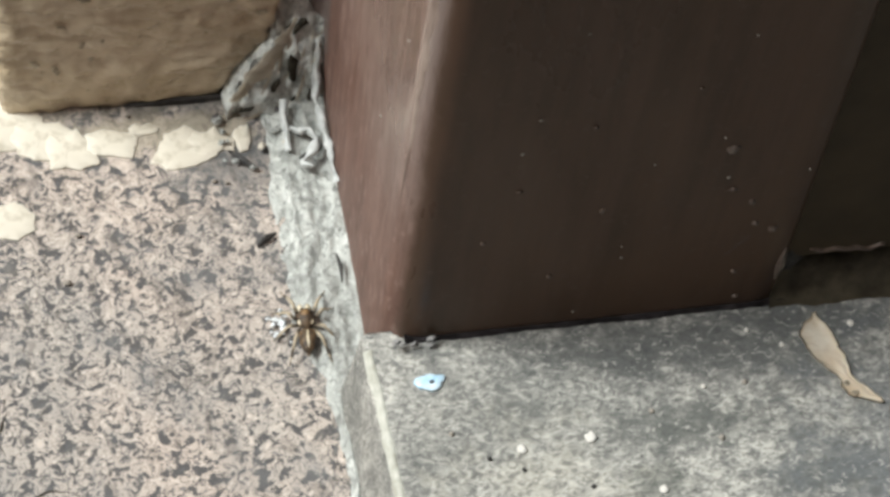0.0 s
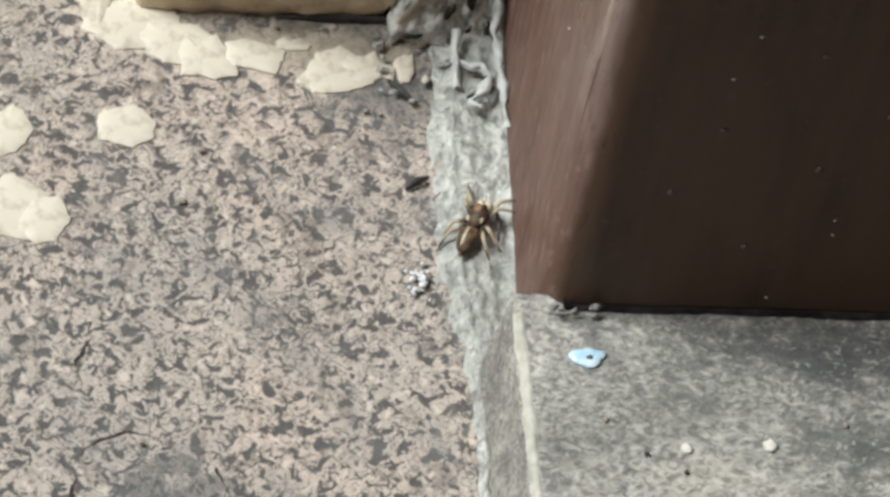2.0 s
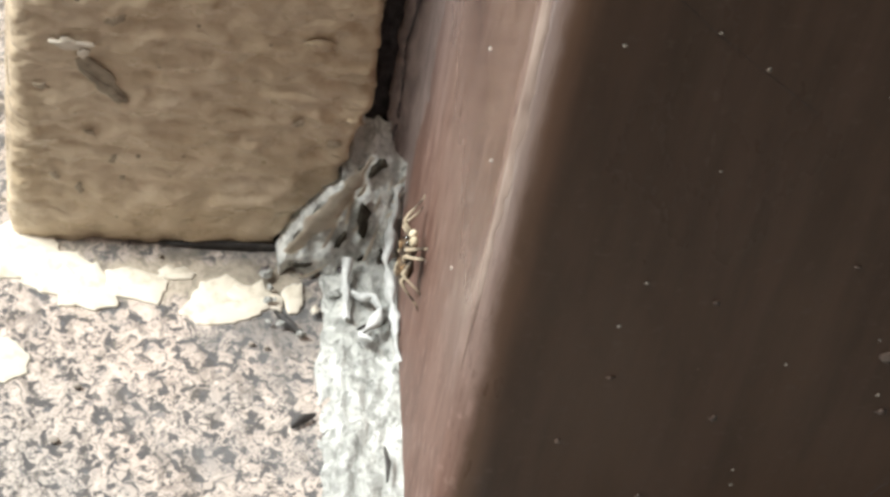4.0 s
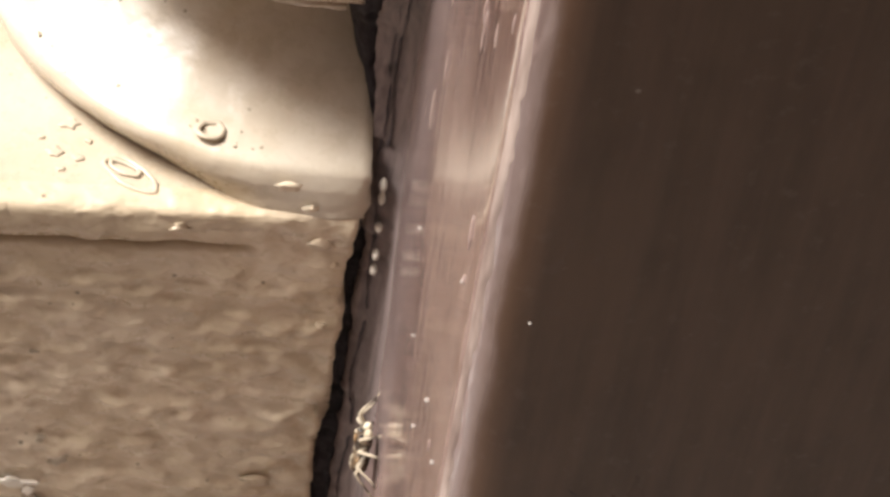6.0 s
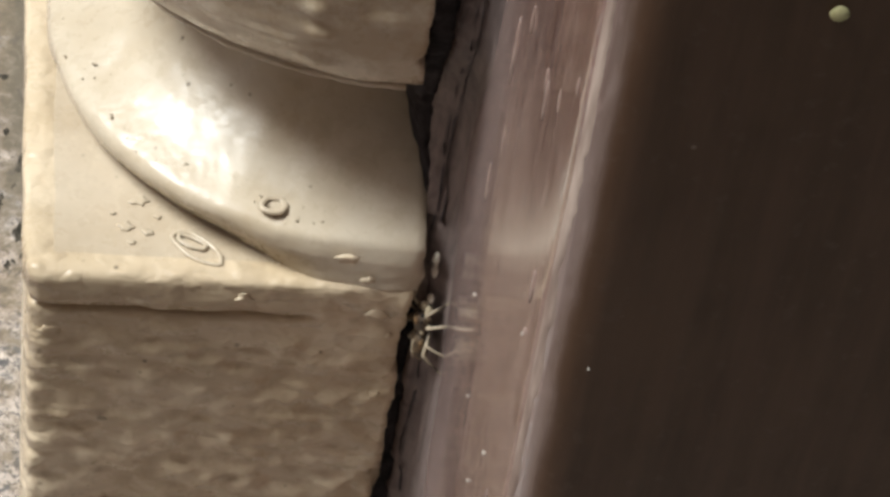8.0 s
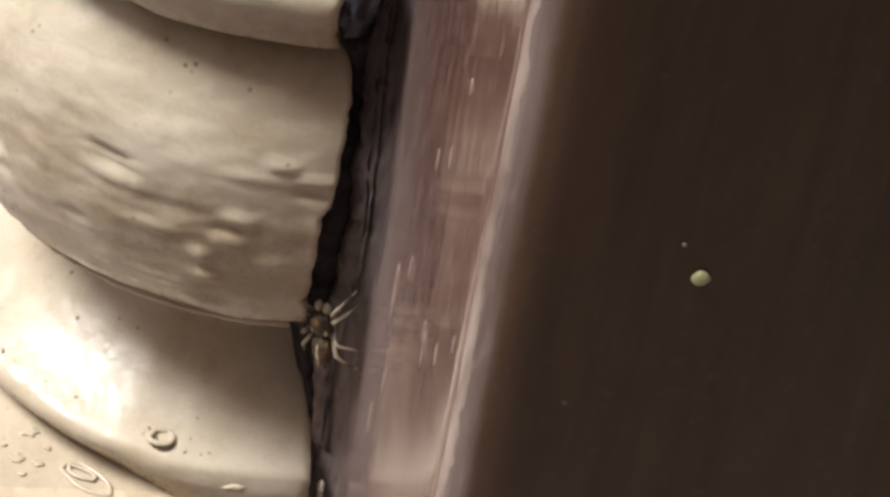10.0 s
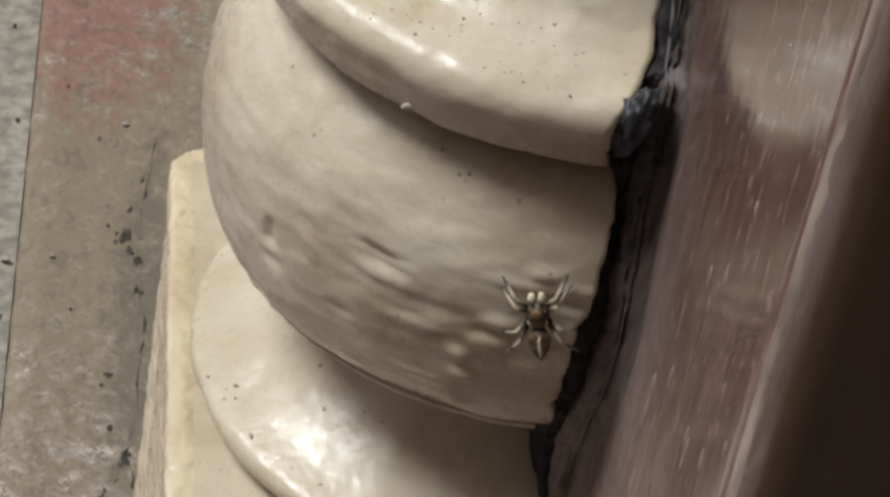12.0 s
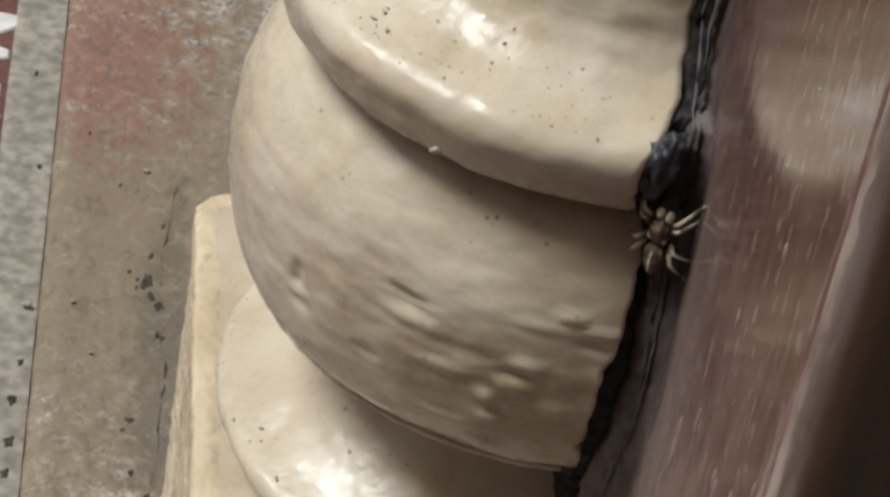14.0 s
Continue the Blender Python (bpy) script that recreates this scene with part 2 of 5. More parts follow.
def stone_material():
    """Speckled pink-grey washed stone, worn by feet and blackened in patches."""
    m, n, l, b = graph("speckled_stone", 0.7, 0.35)
    v = coords(n, l)
    grit = noise_at(n, l, v, 450, 2, 0.6, 0.7)
    grit2 = noise_at(n, l, v, 430, 2, 0.6, 0.3)
    veins = noise_at(n, l, v, 400, 2, 0.5, 1.6)
    dark_marks = noise_at(n, l, v, 60, 5, 0.65)
    tint = noise_at(n, l, v, 24, 3)
    base = ramp(n, l, tint, [(0.35, (0.40, 0.355, 0.315)), (0.6, (0.47, 0.39, 0.335))])
    worm = ramp(n, l, grit, [(0.40, (0.95,) * 3), (0.445, (0.85,) * 3), (0.472, (0, 0, 0))])
    c = mixed(n, l, worm, base, (0.062, 0.060, 0.062))
    c = mixed(n, l, ramp(n, l, veins, [(0.455, (0, 0, 0)), (0.482, (0.85,) * 3), (0.508, (0.85,) * 3), (0.53, (0, 0, 0))]), c, (0.085, 0.082, 0.08))
    c = mixed(n, l, ramp(n, l, grit2, [(0.30, (0.7,) * 3), (0.38, (0, 0, 0))]), c, (0.12, 0.12, 0.125))
    c = mixed(n, l, ramp(n, l, grit2, [(0.58, (0, 0, 0)), (0.66, (0.6,) * 3)]), c, (0.64, 0.55, 0.48))
    c = mixed(n, l, ramp(n, l, dark_marks, [(0.48, (0, 0, 0)), (0.68, (0.55,) * 3)]), c, (0.17, 0.17, 0.17))
    # the narrow dark oval at the plinth's foot holds its shade as well as dirt
    for x, y, rx, ry, soft, colour, much in ((-0.9, -11.4, 1.8, 2.5, 0.10, (0.08, 0.085, 0.083), 0.6), (-3.0, 26.0, 14.0, 22.0, 0.6, (0.165, 0.13, 0.085), 0.85), (-4.0, 23.0, 16.0, 24.0, 0.6, (0.17, 0.13, 0.085), 0.7), (-4.6, 33.0, 3.4, 6.5, 0.5, (0.19, 0.065, 0.05), 0.5), (3.2, -1.5, 2.2, 1.8, 0.6, (0.10, 0.10, 0.10), 0.7), (1.6, -0.75, 2.6, 0.62, 0.3, (0.38, 0.33, 0.25), 0.6), (-1.0, -0.2, 1.6, 0.6, 0.4, (0.36, 0.31, 0.25), 0.5), (1.8, -0.05, 2.8, 0.45, 0.5, (0.13, 0.12, 0.105), 0.7), (-2.4, 20.0, 0.9, 9.0, 0.5, (0.09, 0.08, 0.06), 0.6)):
        c = stain_or_shade(n, l, v, c, x, y, rx, ry, soft, colour, much)
    mottle = noise_at(n, l, coords(n, l, (1.2, 0.7, 1)), 190, 4, 0.6, 0.9)
    c = mixed(n, l, ramp(n, l, mottle, [(0.56, (0, 0, 0)), (0.62, (0.4,) * 3)]), c, (0.075, 0.064, 0.055))
    c = mixed(n, l, ramp(n, l, mottle, [(0.36, (0.14,) * 3), (0.43, (0, 0, 0))]), c, (0.40, 0.34, 0.28))
    l.new(c, b.inputs["Base Color"])
    bump(n, l, b, grit, 0.6, 0.0006)
    bump(n, l, b, veins, 0.3, 0.0005)
    return m


def film_material():
    """Dusty grey film of old sealant, pale low down and darker higher up."""
    m, n, l, b = graph("grey_sealant_film", 0.55, 0.3)
    v = coords(n, l)
    f = noise_at(n, l, coords(n, l, (1, 1, 0.22)), 420, 5, 0.65, 0.6)
    pale = ramp(n, l, f, [(0.32, (0.145, 0.112, 0.103)), (0.62, (0.26, 0.205, 0.188))])
    dark = ramp(n, l, f, [(0.32, (0.030, 0.022, 0.021)), (0.62, (0.095, 0.070, 0.064))])
    place = n.new("ShaderNodeSeparateXYZ")
    l.new(v, place.inputs[0])
    rise = n.new("ShaderNodeMapRange")
    rise.inputs["From Min"].default_value, rise.inputs["From Max"].default_value = 14 * CM, 19 * CM
    l.new(place.outputs["Z"], rise.inputs["Value"])
    l.new(mixed(n, l, rise.outputs[0], pale, dark), b.inputs["Base Color"])
    bump(n, l, b, f, 0.6, 0.0006)
    return m


CREAM = paint_material("cream_paint", 0.00012, 210, (0.6, 0.6, 1.0), (0.415, 0.335, 0.232), (0.51, 0.438, 0.335), (0.565, 0.505, 0.408))
# brown ovals low on the belly: grime, with the shade there painted in
SOILEDSHADECREAM = paint_material("soiled_shaded_cream_paint", 0.00012, 210, (0.6, 0.6, 1.0), (0.415, 0.335, 0.232), (0.51, 0.438, 0.335), (0.565, 0.505, 0.408), ((1.3, 21.2, 1.1, 0.42, 0.6, (0.26, 0.18, 0.105), 0.55), (1.0, 16.7, 2.4, 1.3, 0.7, (0.30, 0.215, 0.125), 0.6), (0.3, 17.6, 2.6, 0.7, 0.6, (0.27, 0.19, 0.11), 0.45)))
ROUGHCREAM = paint_material("stippled_cream_paint", 0.00055, 230, (0.7, 0.7, 1.15), (0.465, 0.365, 0.24), (0.585, 0.482, 0.345), (0.64, 0.55, 0.418))
TOPCREAM = paint_material("ledge_cream_paint", 0.0001, 210, (0.6, 0.6, 1.0), (0.40, 0.322, 0.225), (0.50, 0.42, 0.318), (0.55, 0.48, 0.378))
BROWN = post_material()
STONE = stone_material()


def rough_mineral(name, dark, pale, scale, stretch=(1, 1, 1), pits=0.4, relief=0.0012, blotch=None, rough=0.75, stains_and_shade=()):
    """Weathered mineral surface: pale and dark grain at three scales, with pits."""
    m, n, l, b = graph(name, rough, 0.35)
    v = coords(n, l, stretch)
    f = noise_at(n, l, v, scale, 6, 0.65, 0.5)
    g = noise_at(n, l, v, scale * 2.6, 3, 0.6, 0.8)
    h = noise_at(n, l, v, scale / 8, 4, 0.6)
    c = ramp(n, l, f, [(0.33, dark), (0.5, tuple(0.5 * (a + b) for a, b in zip(dark, pale))), (0.64, pale)])
    c = mixed(n, l, ramp(n, l, g, [(0.30, (pits,) * 3), (0.44, (0, 0, 0))]), c, tuple(0.35 * a for a in dark))
    c = mixed(n, l, ramp(n, l, g, [(0.57, (0, 0, 0)), (0.68, (0.6,) * 3)]), c, tuple(min(0.8, 1.3 * a) for a in pale))
    c = mixed(n, l, ramp(n, l, h, [(0.42, (0, 0, 0)), (0.66, (0.65,) * 3)]), c, blotch or dark)
    for x, y, rx, ry, soft, colour, much in stains_and_shade:
        c = stain_or_shade(n, l, coords(n, l), c, x, y, rx, ry, soft, colour, much)
    k = noise_at(n, l, v, scale * 1.3, 2, 0.5, 1.6)
    c = mixed(n, l, ramp(n, l, k, [(0.40, (0.55,) * 3), (0.46, (0, 0, 0))]), c, tuple(0.6 * a for a in dark))
    c = mixed(n, l, ramp(n, l, k, [(0.60, (0, 0, 0)), (0.66, (0.45,) * 3)]), c, pale)
    l.new(c, b.inputs["Base Color"])
    bump(n, l, b, f, 0.7, relief)
    bump(n, l, b, g, 0.5, relief / 3)
    return m


PLUG = rough_mineral("pale_cement", (0.52, 0.53, 0.50), (0.80, 0.805, 0.77), 300, (1, 1, 0.7), 0.5, 0.0018)
CEMENT = rough_mineral("grey_cement", (0.29, 0.295, 0.275), (0.58, 0.585, 0.55), 260, (1, 0.75, 1), 0.9, 0.0022)
# dark ovals beside the post paint its shade on the sill, among real stains
SILL = rough_mineral("grey_green_stone", (0.165, 0.163, 0.153), (0.535, 0.51, 0.46), 440, (0.75, 1.1, 1), 0.85, 0.0006, (0.085, 0.09, 0.085), 0.5, ((4.2, 3.7, 5.2, 1.6, 0.6, (0.055, 0.06, 0.062), 0.6), (2.6, 2.0, 2.6, 0.7, 0.7, (0.06, 0.065, 0.06), 0.6), (4.9, 0.6, 2.4, 1.4, 0.7, (0.075, 0.08, 0.08), 0.7), (1.6, 0.9, 0.9, 0.6, 0.4, (0.10, 0.105, 0.09), 0.6), (2.2, 3.9, 4.6, 1.1, 0.4, (0.06, 0.063, 0.064), 0.5), (7.0, 0.6, 3.4, 4.4, 0.5, (0.12, 0.127, 0.135), 0.6), (-0.8, -0.5, 2.6, 3.2, 0.5, (0.47, 0.44, 0.37), 0.45)))
PALESTONE = grain("pale_chipped_stone", (0.33, 0.32, 0.27), (0.58, 0.57, 0.51), 300, 0.7, 0.3, 0.6, 0.0005)
BORDER = grain("grey_mortar", (0.15, 0.135, 0.11), (0.31, 0.28, 0.23), 260, 0.75, 0.3, 0.5, 0.0005)
MAROON = grain("maroon_cement", (0.07, 0.03, 0.025), (0.14, 0.055, 0.045), 200, 0.6, 0.4)
CHIP = grain("white_marble", (0.46, 0.45, 0.43), (0.66, 0.65, 0.63), 120, 0.4, 0.5, 0.1)
SEALSHEEN = grain("blackish_rubber", (0.010, 0.010, 0.012), (0.045, 0.045, 0.055), 300, 0.5, 0.35, 0.8, 0.001)
SPILL = grain("dried_cream_paint", (0.40, 0.35, 0.27), (0.67, 0.615, 0.52), 260, 0.5, 0.4, 0.15, 0.0004, (1, 1, 1), 0.30, 0.50)
CRUST = grain("grime_crust", (0.24, 0.19, 0.13), (0.43, 0.365, 0.27), 500, 0.5, 0.4)
SEAL = grain("black_sealant", (0.010, 0.008, 0.008), (0.050, 0.043, 0.046), 350, 0.75, 0.15, 0.8, 0.001)
PLASTER = grain("plain_plaster", (0.30, 0.27, 0.23), (0.38, 0.35, 0.30), 40, 0.8, 0.2)
DARKWALL = grain("dark_timber", (0.040, 0.029, 0.016), (0.070, 0.050, 0.029), 60, 0.7, 0.2)

SMEAR = grain("grey_smear", (0.055, 0.046, 0.048), (0.16, 0.14, 0.145), 260, 0.6, 0.2, 0.4, 0.0004, (1, 1, 0.3))
FILM = film_material()
SCUFFSHINE = grain("scuffed_shine_paint", (0.18, 0.128, 0.105), (0.42, 0.335, 0.282), 300, 0.6, 0.2, 0.6, 0.0004, (1, 1, 0.22))
RUN = grain("pale_brown_paint", (0.19, 0.13, 0.11), (0.28, 0.20, 0.17), 300, 0.3, 0.5)
DUST = grain("pale_dust", (0.22, 0.19, 0.16), (0.42, 0.38, 0.33), 900, 0.8, 0.2)
WHITEGRIT = grain("white_grit", (0.55, 0.52, 0.47), (0.78, 0.75, 0.70), 700, 0.6, 0.3)
LACE = grain("whitish_old_sealant", (0.40, 0.41, 0.40), (0.66, 0.67, 0.65), 420, 0.5, 0.35, 0.6, 0.0005)
NIB = grain("raised_brown_paint", (0.085, 0.058, 0.045), (0.165, 0.12, 0.096), 500, 0.35, 0.5)
FILLER = grain("olive_brown_filler", (0.040, 0.032, 0.021), (0.095, 0.078, 0.052), 220, 0.6, 0.3, 0.6, 0.0008)
POLLEN = grain("yellow_green_crumb", (0.42, 0.40, 0.20), (0.58, 0.55, 0.32), 900, 0.7, 0.3)
GOUGE = grain("grimy_gouge", (0.20, 0.165, 0.12), (0.38, 0.32, 0.235), 500, 0.6, 0.4, 0.6, 0.0005)
BLACKISH = grain("blackish_husk", (0.02, 0.018, 0.018), (0.06, 0.055, 0.05), 700, 0.6, 0.4)
PIT = grain("dark_pit", (0.028, 0.025, 0.02), (0.075, 0.066, 0.052), 500, 0.9, 0.05)
WEB = grain("white_web", (0.55, 0.57, 0.58), (0.78, 0.80, 0.80), 700, 0.6, 0.4, 0.6, 0.0005)
WEBGREY = grain("grey_web", (0.16, 0.15, 0.145), (0.36, 0.35, 0.34), 700, 0.7, 0.3, 0.6, 0.0005)
FLAKE = grain("pale_blue_plastic", (0.36, 0.58, 0.74), (0.75, 0.85, 0.90), 300, 0.2, 0.6)
LEAF = grain("dead_leaf", (0.76, 0.64, 0.49), (0.92, 0.85, 0.74), 160, 0.6, 0.3, 0.6, 0.0005)
REDGRIT = grain("red_grit", (0.20, 0.03, 0.03), (0.32, 0.06, 0.05), 700, 0.6, 0.4)
SPIDERDARK = grain("dark_brown_hair", (0.025, 0.017, 0.012), (0.12, 0.075, 0.04), 900, 0.6, 0.4, 0.7, 0.0003)
SPIDERBODY = grain("tan_hair", (0.03, 0.02, 0.012), (0.14, 0.09, 0.048), 700, 0.6, 0.4, 0.7, 0.0003)
SPIDERTAN = grain("orange_brown_hair", (0.09, 0.048, 0.02), (0.26, 0.155, 0.07), 800, 0.6, 0.4, 0.7, 0.0003)
SPIDERPALE = grain("pale_hair", (0.48, 0.41, 0.28), (0.66, 0.58, 0.44), 700, 0.7, 0.3, 0.7, 0.0003)
SPIDERLEG = grain("banded_leg_hair", (0.04, 0.027, 0.017), (0.42, 0.35, 0.25), 430, 0.6, 0.4, 0.6, 0.0003, (1, 0.2, 0.2), 0.42, 0.56)
EYE, eye_n, eye_l, eye_b = graph("black_eye", 0.08, 0.8)
eye_b.inputs["Base Color"].default_value = (0.006, 0.005, 0.005, 1)


# ---- building helpers ----
BASES = {}
SPIDER_SIZE = 0.78


def thing(name, base, label, category, group="", kind=""):
    ob = new(name)
    ob.location = Vector(base) * CM
    BASES[ob.name] = Vector(base)
    return tagged(ob, label, category, group, kind)


def put_mesh(name, bm, material, base, smooth=True):
    bmesh.ops.recalc_face_normals(bm, faces=bm.faces)
    for v in bm.verts:
        v.co = (v.co - Vector(base)) * CM
    me = bpy.data.meshes.new(name)
    bm.to_mesh(me)
    bm.free()
    me.materials.append(material)
    for p in me.polygons:
        p.use_smooth = smooth
    return new(name, me)


def part(name, bm, material, parent, label="", smooth=True):
    """One mesh under a thing or a part; the bmesh is in world centimetres."""
    base = BASES[parent.name]
    if parent.name in ("spider", "head", "abdomen"):
        for v in bm.verts:
            v.co *= SPIDER_SIZE
    ob = put_mesh(name, bm, material, base, smooth)
    ob.parent = parent
    BASES[ob.name] = base
    return tagged(ob, label)


def solo(name, bm, material, base, label, category, group="", kind="", smooth=True):
    ob = put_mesh(name, bm, material, base, smooth)
    ob.location = Vector(base) * CM
    BASES[ob.name] = Vector(base)
    return tagged(ob, label, category, group, kind)


def sheet(grid, close=False):
    """A bmesh from rows of points."""
    bm = bmesh.new()
    rows = [[bm.verts.new(p) for p in row] for row in grid]
    for a, b in zip(rows, rows[1:]):
        for i in range(len(a) - 1 + close):
            j = (i + 1) % len(a)
            bm.faces.new((a[i], a[j], b[j], b[i]))
    return bm


def box(x0, x1, y0, y1, z0, z1, bevel=0.0, cuts=0, wobble=0.0, freq=0.8, segments=2):
    bm = bmesh.new()
    bmesh.ops.create_cube(bm, size=1)
    for v in bm.verts:
        v.co = ((x0 + x1) / 2 + v.co.x * (x1 - x0), (y0 + y1) / 2 + v.co.y * (y1 - y0), (z0 + z1) / 2 + v.co.z * (z1 - z0))
    if cuts:
        bmesh.ops.subdivide_edges(bm, edges=bm.edges[:], cuts=cuts, use_grid_fill=True)
    if bevel:
        sharp = [e for e in bm.edges if len(e.link_faces) == 2 and e.calc_face_angle() > 0.5]
        bmesh.ops.bevel(bm, geom=sharp, offset=bevel, segments=segments, affect="EDGES", profile=0.5)
    if wobble:
        for v in bm.verts:
            v.co += noise.noise_vector(v.co * freq) * wobble
    return bm


def pebble(x, y, z, rx, ry, rz, seed=0, rough=0.25, turn=0.0):
    """A small uneven lump."""
    bm = bmesh.new()
    bmesh.ops.create_icosphere(bm, subdivisions=2, radius=1)
    c, s = math.cos(turn), math.sin(turn)
    for v in bm.verts:
        k = 1 + rough * (noise.noise(v.co * 1.3 + Vector((seed * 3.7, seed, 0))) + 0.5 * noise.noise(v.co * 3.4 + Vector((seed, seed * 2.9, 0))))
        a, b = v.co.x * rx * k, v.co.y * ry * k
        v.co = (x + c * a - s * b, y + s * a + c * b, z + v.co.z * rz)
    return bm


def blob(x, y, z, rx, ry, high, seed, ragged=0.35, n=40):
    """A flat spill with an uneven outline and a rounded rim."""
    bm = bmesh.new()
    rings = []
    for k, (f, h) in enumerate(((1.0, 0.0), (0.985, 0.75), (0.95, 1.0), (0.4, 1.0))):
        ring = []
        for i in range(n):
            a = 2 * math.pi * i / n
            d = Vector((math.cos(a), math.sin(a), 0))
            r = 1 + ragged * noise.noise(d * 1.3 + Vector((seed * 5.1, seed, 0))) + 0.22 * ragged * (0.25 - abs(noise.noise(d * 2.6 + Vector((0, seed * 2.3, 4))))) + 0.16 * ragged * (0.25 - abs(noise.noise(d * 7 + Vector((0, seed, 9))))) + 0.16 * ragged * noise.noise(d * 17 + Vector((0, seed, 9)))
            ring.append(bm.verts.new((x + d.x * rx * r * f, y + d.y * ry * r * f, z + high * h)))
        rings.append(ring)
    for a, b in zip(rings, rings[1:]):
        for i in range(n):
            bm.faces.new((a[i], a[(i + 1) % n], b[(i + 1) % n], b[i]))
    mid = bm.verts.new((x, y, z + high))
    for i in range(n):
        bm.faces.new((rings[-1][i], rings[-1][(i + 1) % n], mid))
    return bm


# ---- ground and floor ----
def splash(x, y, z, rx, ry, high, seed, ragged):
    """A thin dried spill with an angular, chipped outline."""
    rnd = random.Random(seed * 7 + 1)
    k = rnd.randint(9, 12)
    knots = sorted((i + 0.7 * rnd.random()) / k for i in range(k))
    tips = [(math.cos(6.2832 * f) * (1 + 0.75 * ragged * (rnd.random() - 0.5)), math.sin(6.2832 * f) * (1 + 0.75 * ragged * (rnd.random() - 0.5))) for f in knots]
    outline = []
    for (ax, ay), (bx, by) in zip(tips, tips[1:] + tips[:1]):
        for i in range(9):
            f = i / 9
            p = Vector((ax + (bx - ax) * f, ay + (by - ay) * f, 0))
            outline.append(p * (1 + 0.10 * noise.noise(p * 2.2 + Vector((seed, 0, 0))) + 0.07 * noise.noise(p * 7 + Vector((seed, 3, 0)))))
    bm = bmesh.new()
    rings = [[bm.verts.new((x + p.x * rx * f, y + p.y * ry * f, z + high * h)) for p in outline] for f, h in ((1.0, 0.0), (0.99, 0.8), (0.965, 1.0), (0.4, 0.97))]
    n = len(outline)
    for a, b in zip(rings, rings[1:]):
        for i in range(n):
            bm.faces.new((a[i], a[(i + 1) % n], b[(i + 1) % n], b[i]))
    bm.faces.new(rings[-1])
    return bm


def slab_z(x, y):
    return 0.05 * noise.noise(Vector((x * 0.5, y * 0.5, 0))) + 0.02 * noise.noise(Vector((x * 2.2, y * 2.2, 5))) - 0.03


def build_floor():
    solo("ground", box(-60000, 60000, -60000, 60000, -60, -1.5), BORDER, (0, 0, -1.5), "grey mortar ground beneath the porch floor", "ground", kind="structure", smooth=False)
    floor = thing("floor", (-5, 0, 0), "porch floor of speckled stone slab, mortar strip and marble mosaic", "floor", kind="structure")

    def edge(y):
        return -9.75 - 0.036 * y

    ys = [-45 + 0.5 * i for i in range(220)]
    grid = []
    for y in ys:
        e = edge(y)
        row = [(e - 0.02, y, -1.4), (e + 0.04 * noise.noise(Vector((y, 0, 3))), y, -0.12)]
        for i in range(26):
            x = e + 0.12 + (7.0 - e) * i / 25
            row.append((x, y, slab_z(x, y)))
        grid.append(row)
    part("slab", sheet(grid), STONE, floor, "worn pink-grey speckled stone slab")
    grid = []
    for y in ys:
        e = edge(y)
        grid.append([(e - 1.5, y, -1.4)] + [(e - 1.45 + 1.42 * i / 5, y, -0.1 + 0.05 * noise.noise(Vector((i * 0.7, y * 1.1, 9)))) for i in range(6)])
    part("mortar_strip", sheet(grid), BORDER, floor, "grey mortar strip along the slab")
    part("mosaic_bed", box(-80, edge(0) - 0.9, -45, 130, -1.4, -0.16), MAROON, floor, "maroon cement bed of the mosaic", smooth=False)
    return floor, edge


floor, slab_edge = build_floor()


# ---- the column ----
AXIS = (-1.0, 5.5)
FOOT = [(4.8, 11.6), (5.20, 11.64), (5.26, 11.74), (5.40, 11.95), (5.50, 12.1), (5.57, 12.2), (5.59, 12.32), (5.57, 12.42), (5.46, 12.51), (5.25, 12.59), (4.9, 12.73), (4.5, 12.96), (4.05, 13.3), (3.65, 13.75), (3.35, 14.3), (3.2, 14.9), (3.2, 15.5)]
BELLY = [(3.1, 15.45), (4.2, 15.3), (4.8, 15.34), (5.15, 15.48), (5.42, 15.72), (5.62, 16.1), (5.76, 16.6), (5.84, 17.2), (5.87, 17.8), (5.83, 18.4), (5.7, 19.0), (5.48, 19.5), (5.2, 19.95), (4.85, 20.35), (4.4, 20.65), (3.9, 20.85), (3.7, 21.1)]
COLLAR = [(3.6, 21.1), (4.2, 20.95), (4.9, 20.86), (5.28, 20.83), (5.42, 20.88), (5.48, 21.05), (5.58, 21.42), (5.64, 21.6), (5.64, 21.76), (5.55, 21.92), (5.38, 22.06), (5.0, 22.2), (4.6, 22.36), (4.2, 22.62), (3.9, 23.0), (3.7, 23.6), (3.6, 24.5), (3.55, 28)]
# how far the paint ends from the post, by height
CUT = [(-1, 2.2), (0.3, 2.05), (1, 1.75), (2, 1.2), (3, 0.95), (4, 0.77), (6, 0.85), (8, 0.66), (10, 0.70), (11.3, 0.58), (12.3, 0.46), (13, 0.5), (14, 0.70), (15, 0.85), (16.5, 0.98), (18, 0.92), (19.3, 0.66), (20.2, 0.66), (20.8, 1.0), (21.9, 1.05), (22.15, 0.7), (22.4, 0.5), (23, 0.46), (24, 0.46), (30, 0.46), (300, 0.46)]


def along(table, z):
    for (z0, a), (z1, b) in zip(table, table[1:]):
        if z <= z1:
            return a + (b - a) * (z - z0) / (z1 - z0)
    return table[-1][1]


def cut_at(z):
    return along(CUT, z) + 0.10 * noise.noise(Vector((2, 0, z * 0.8))) + 0.10 * noise.noise(Vector((2, 5, z * 2.9))) + 0.04 * noise.noise(Vector((2, 9, z * 8)))


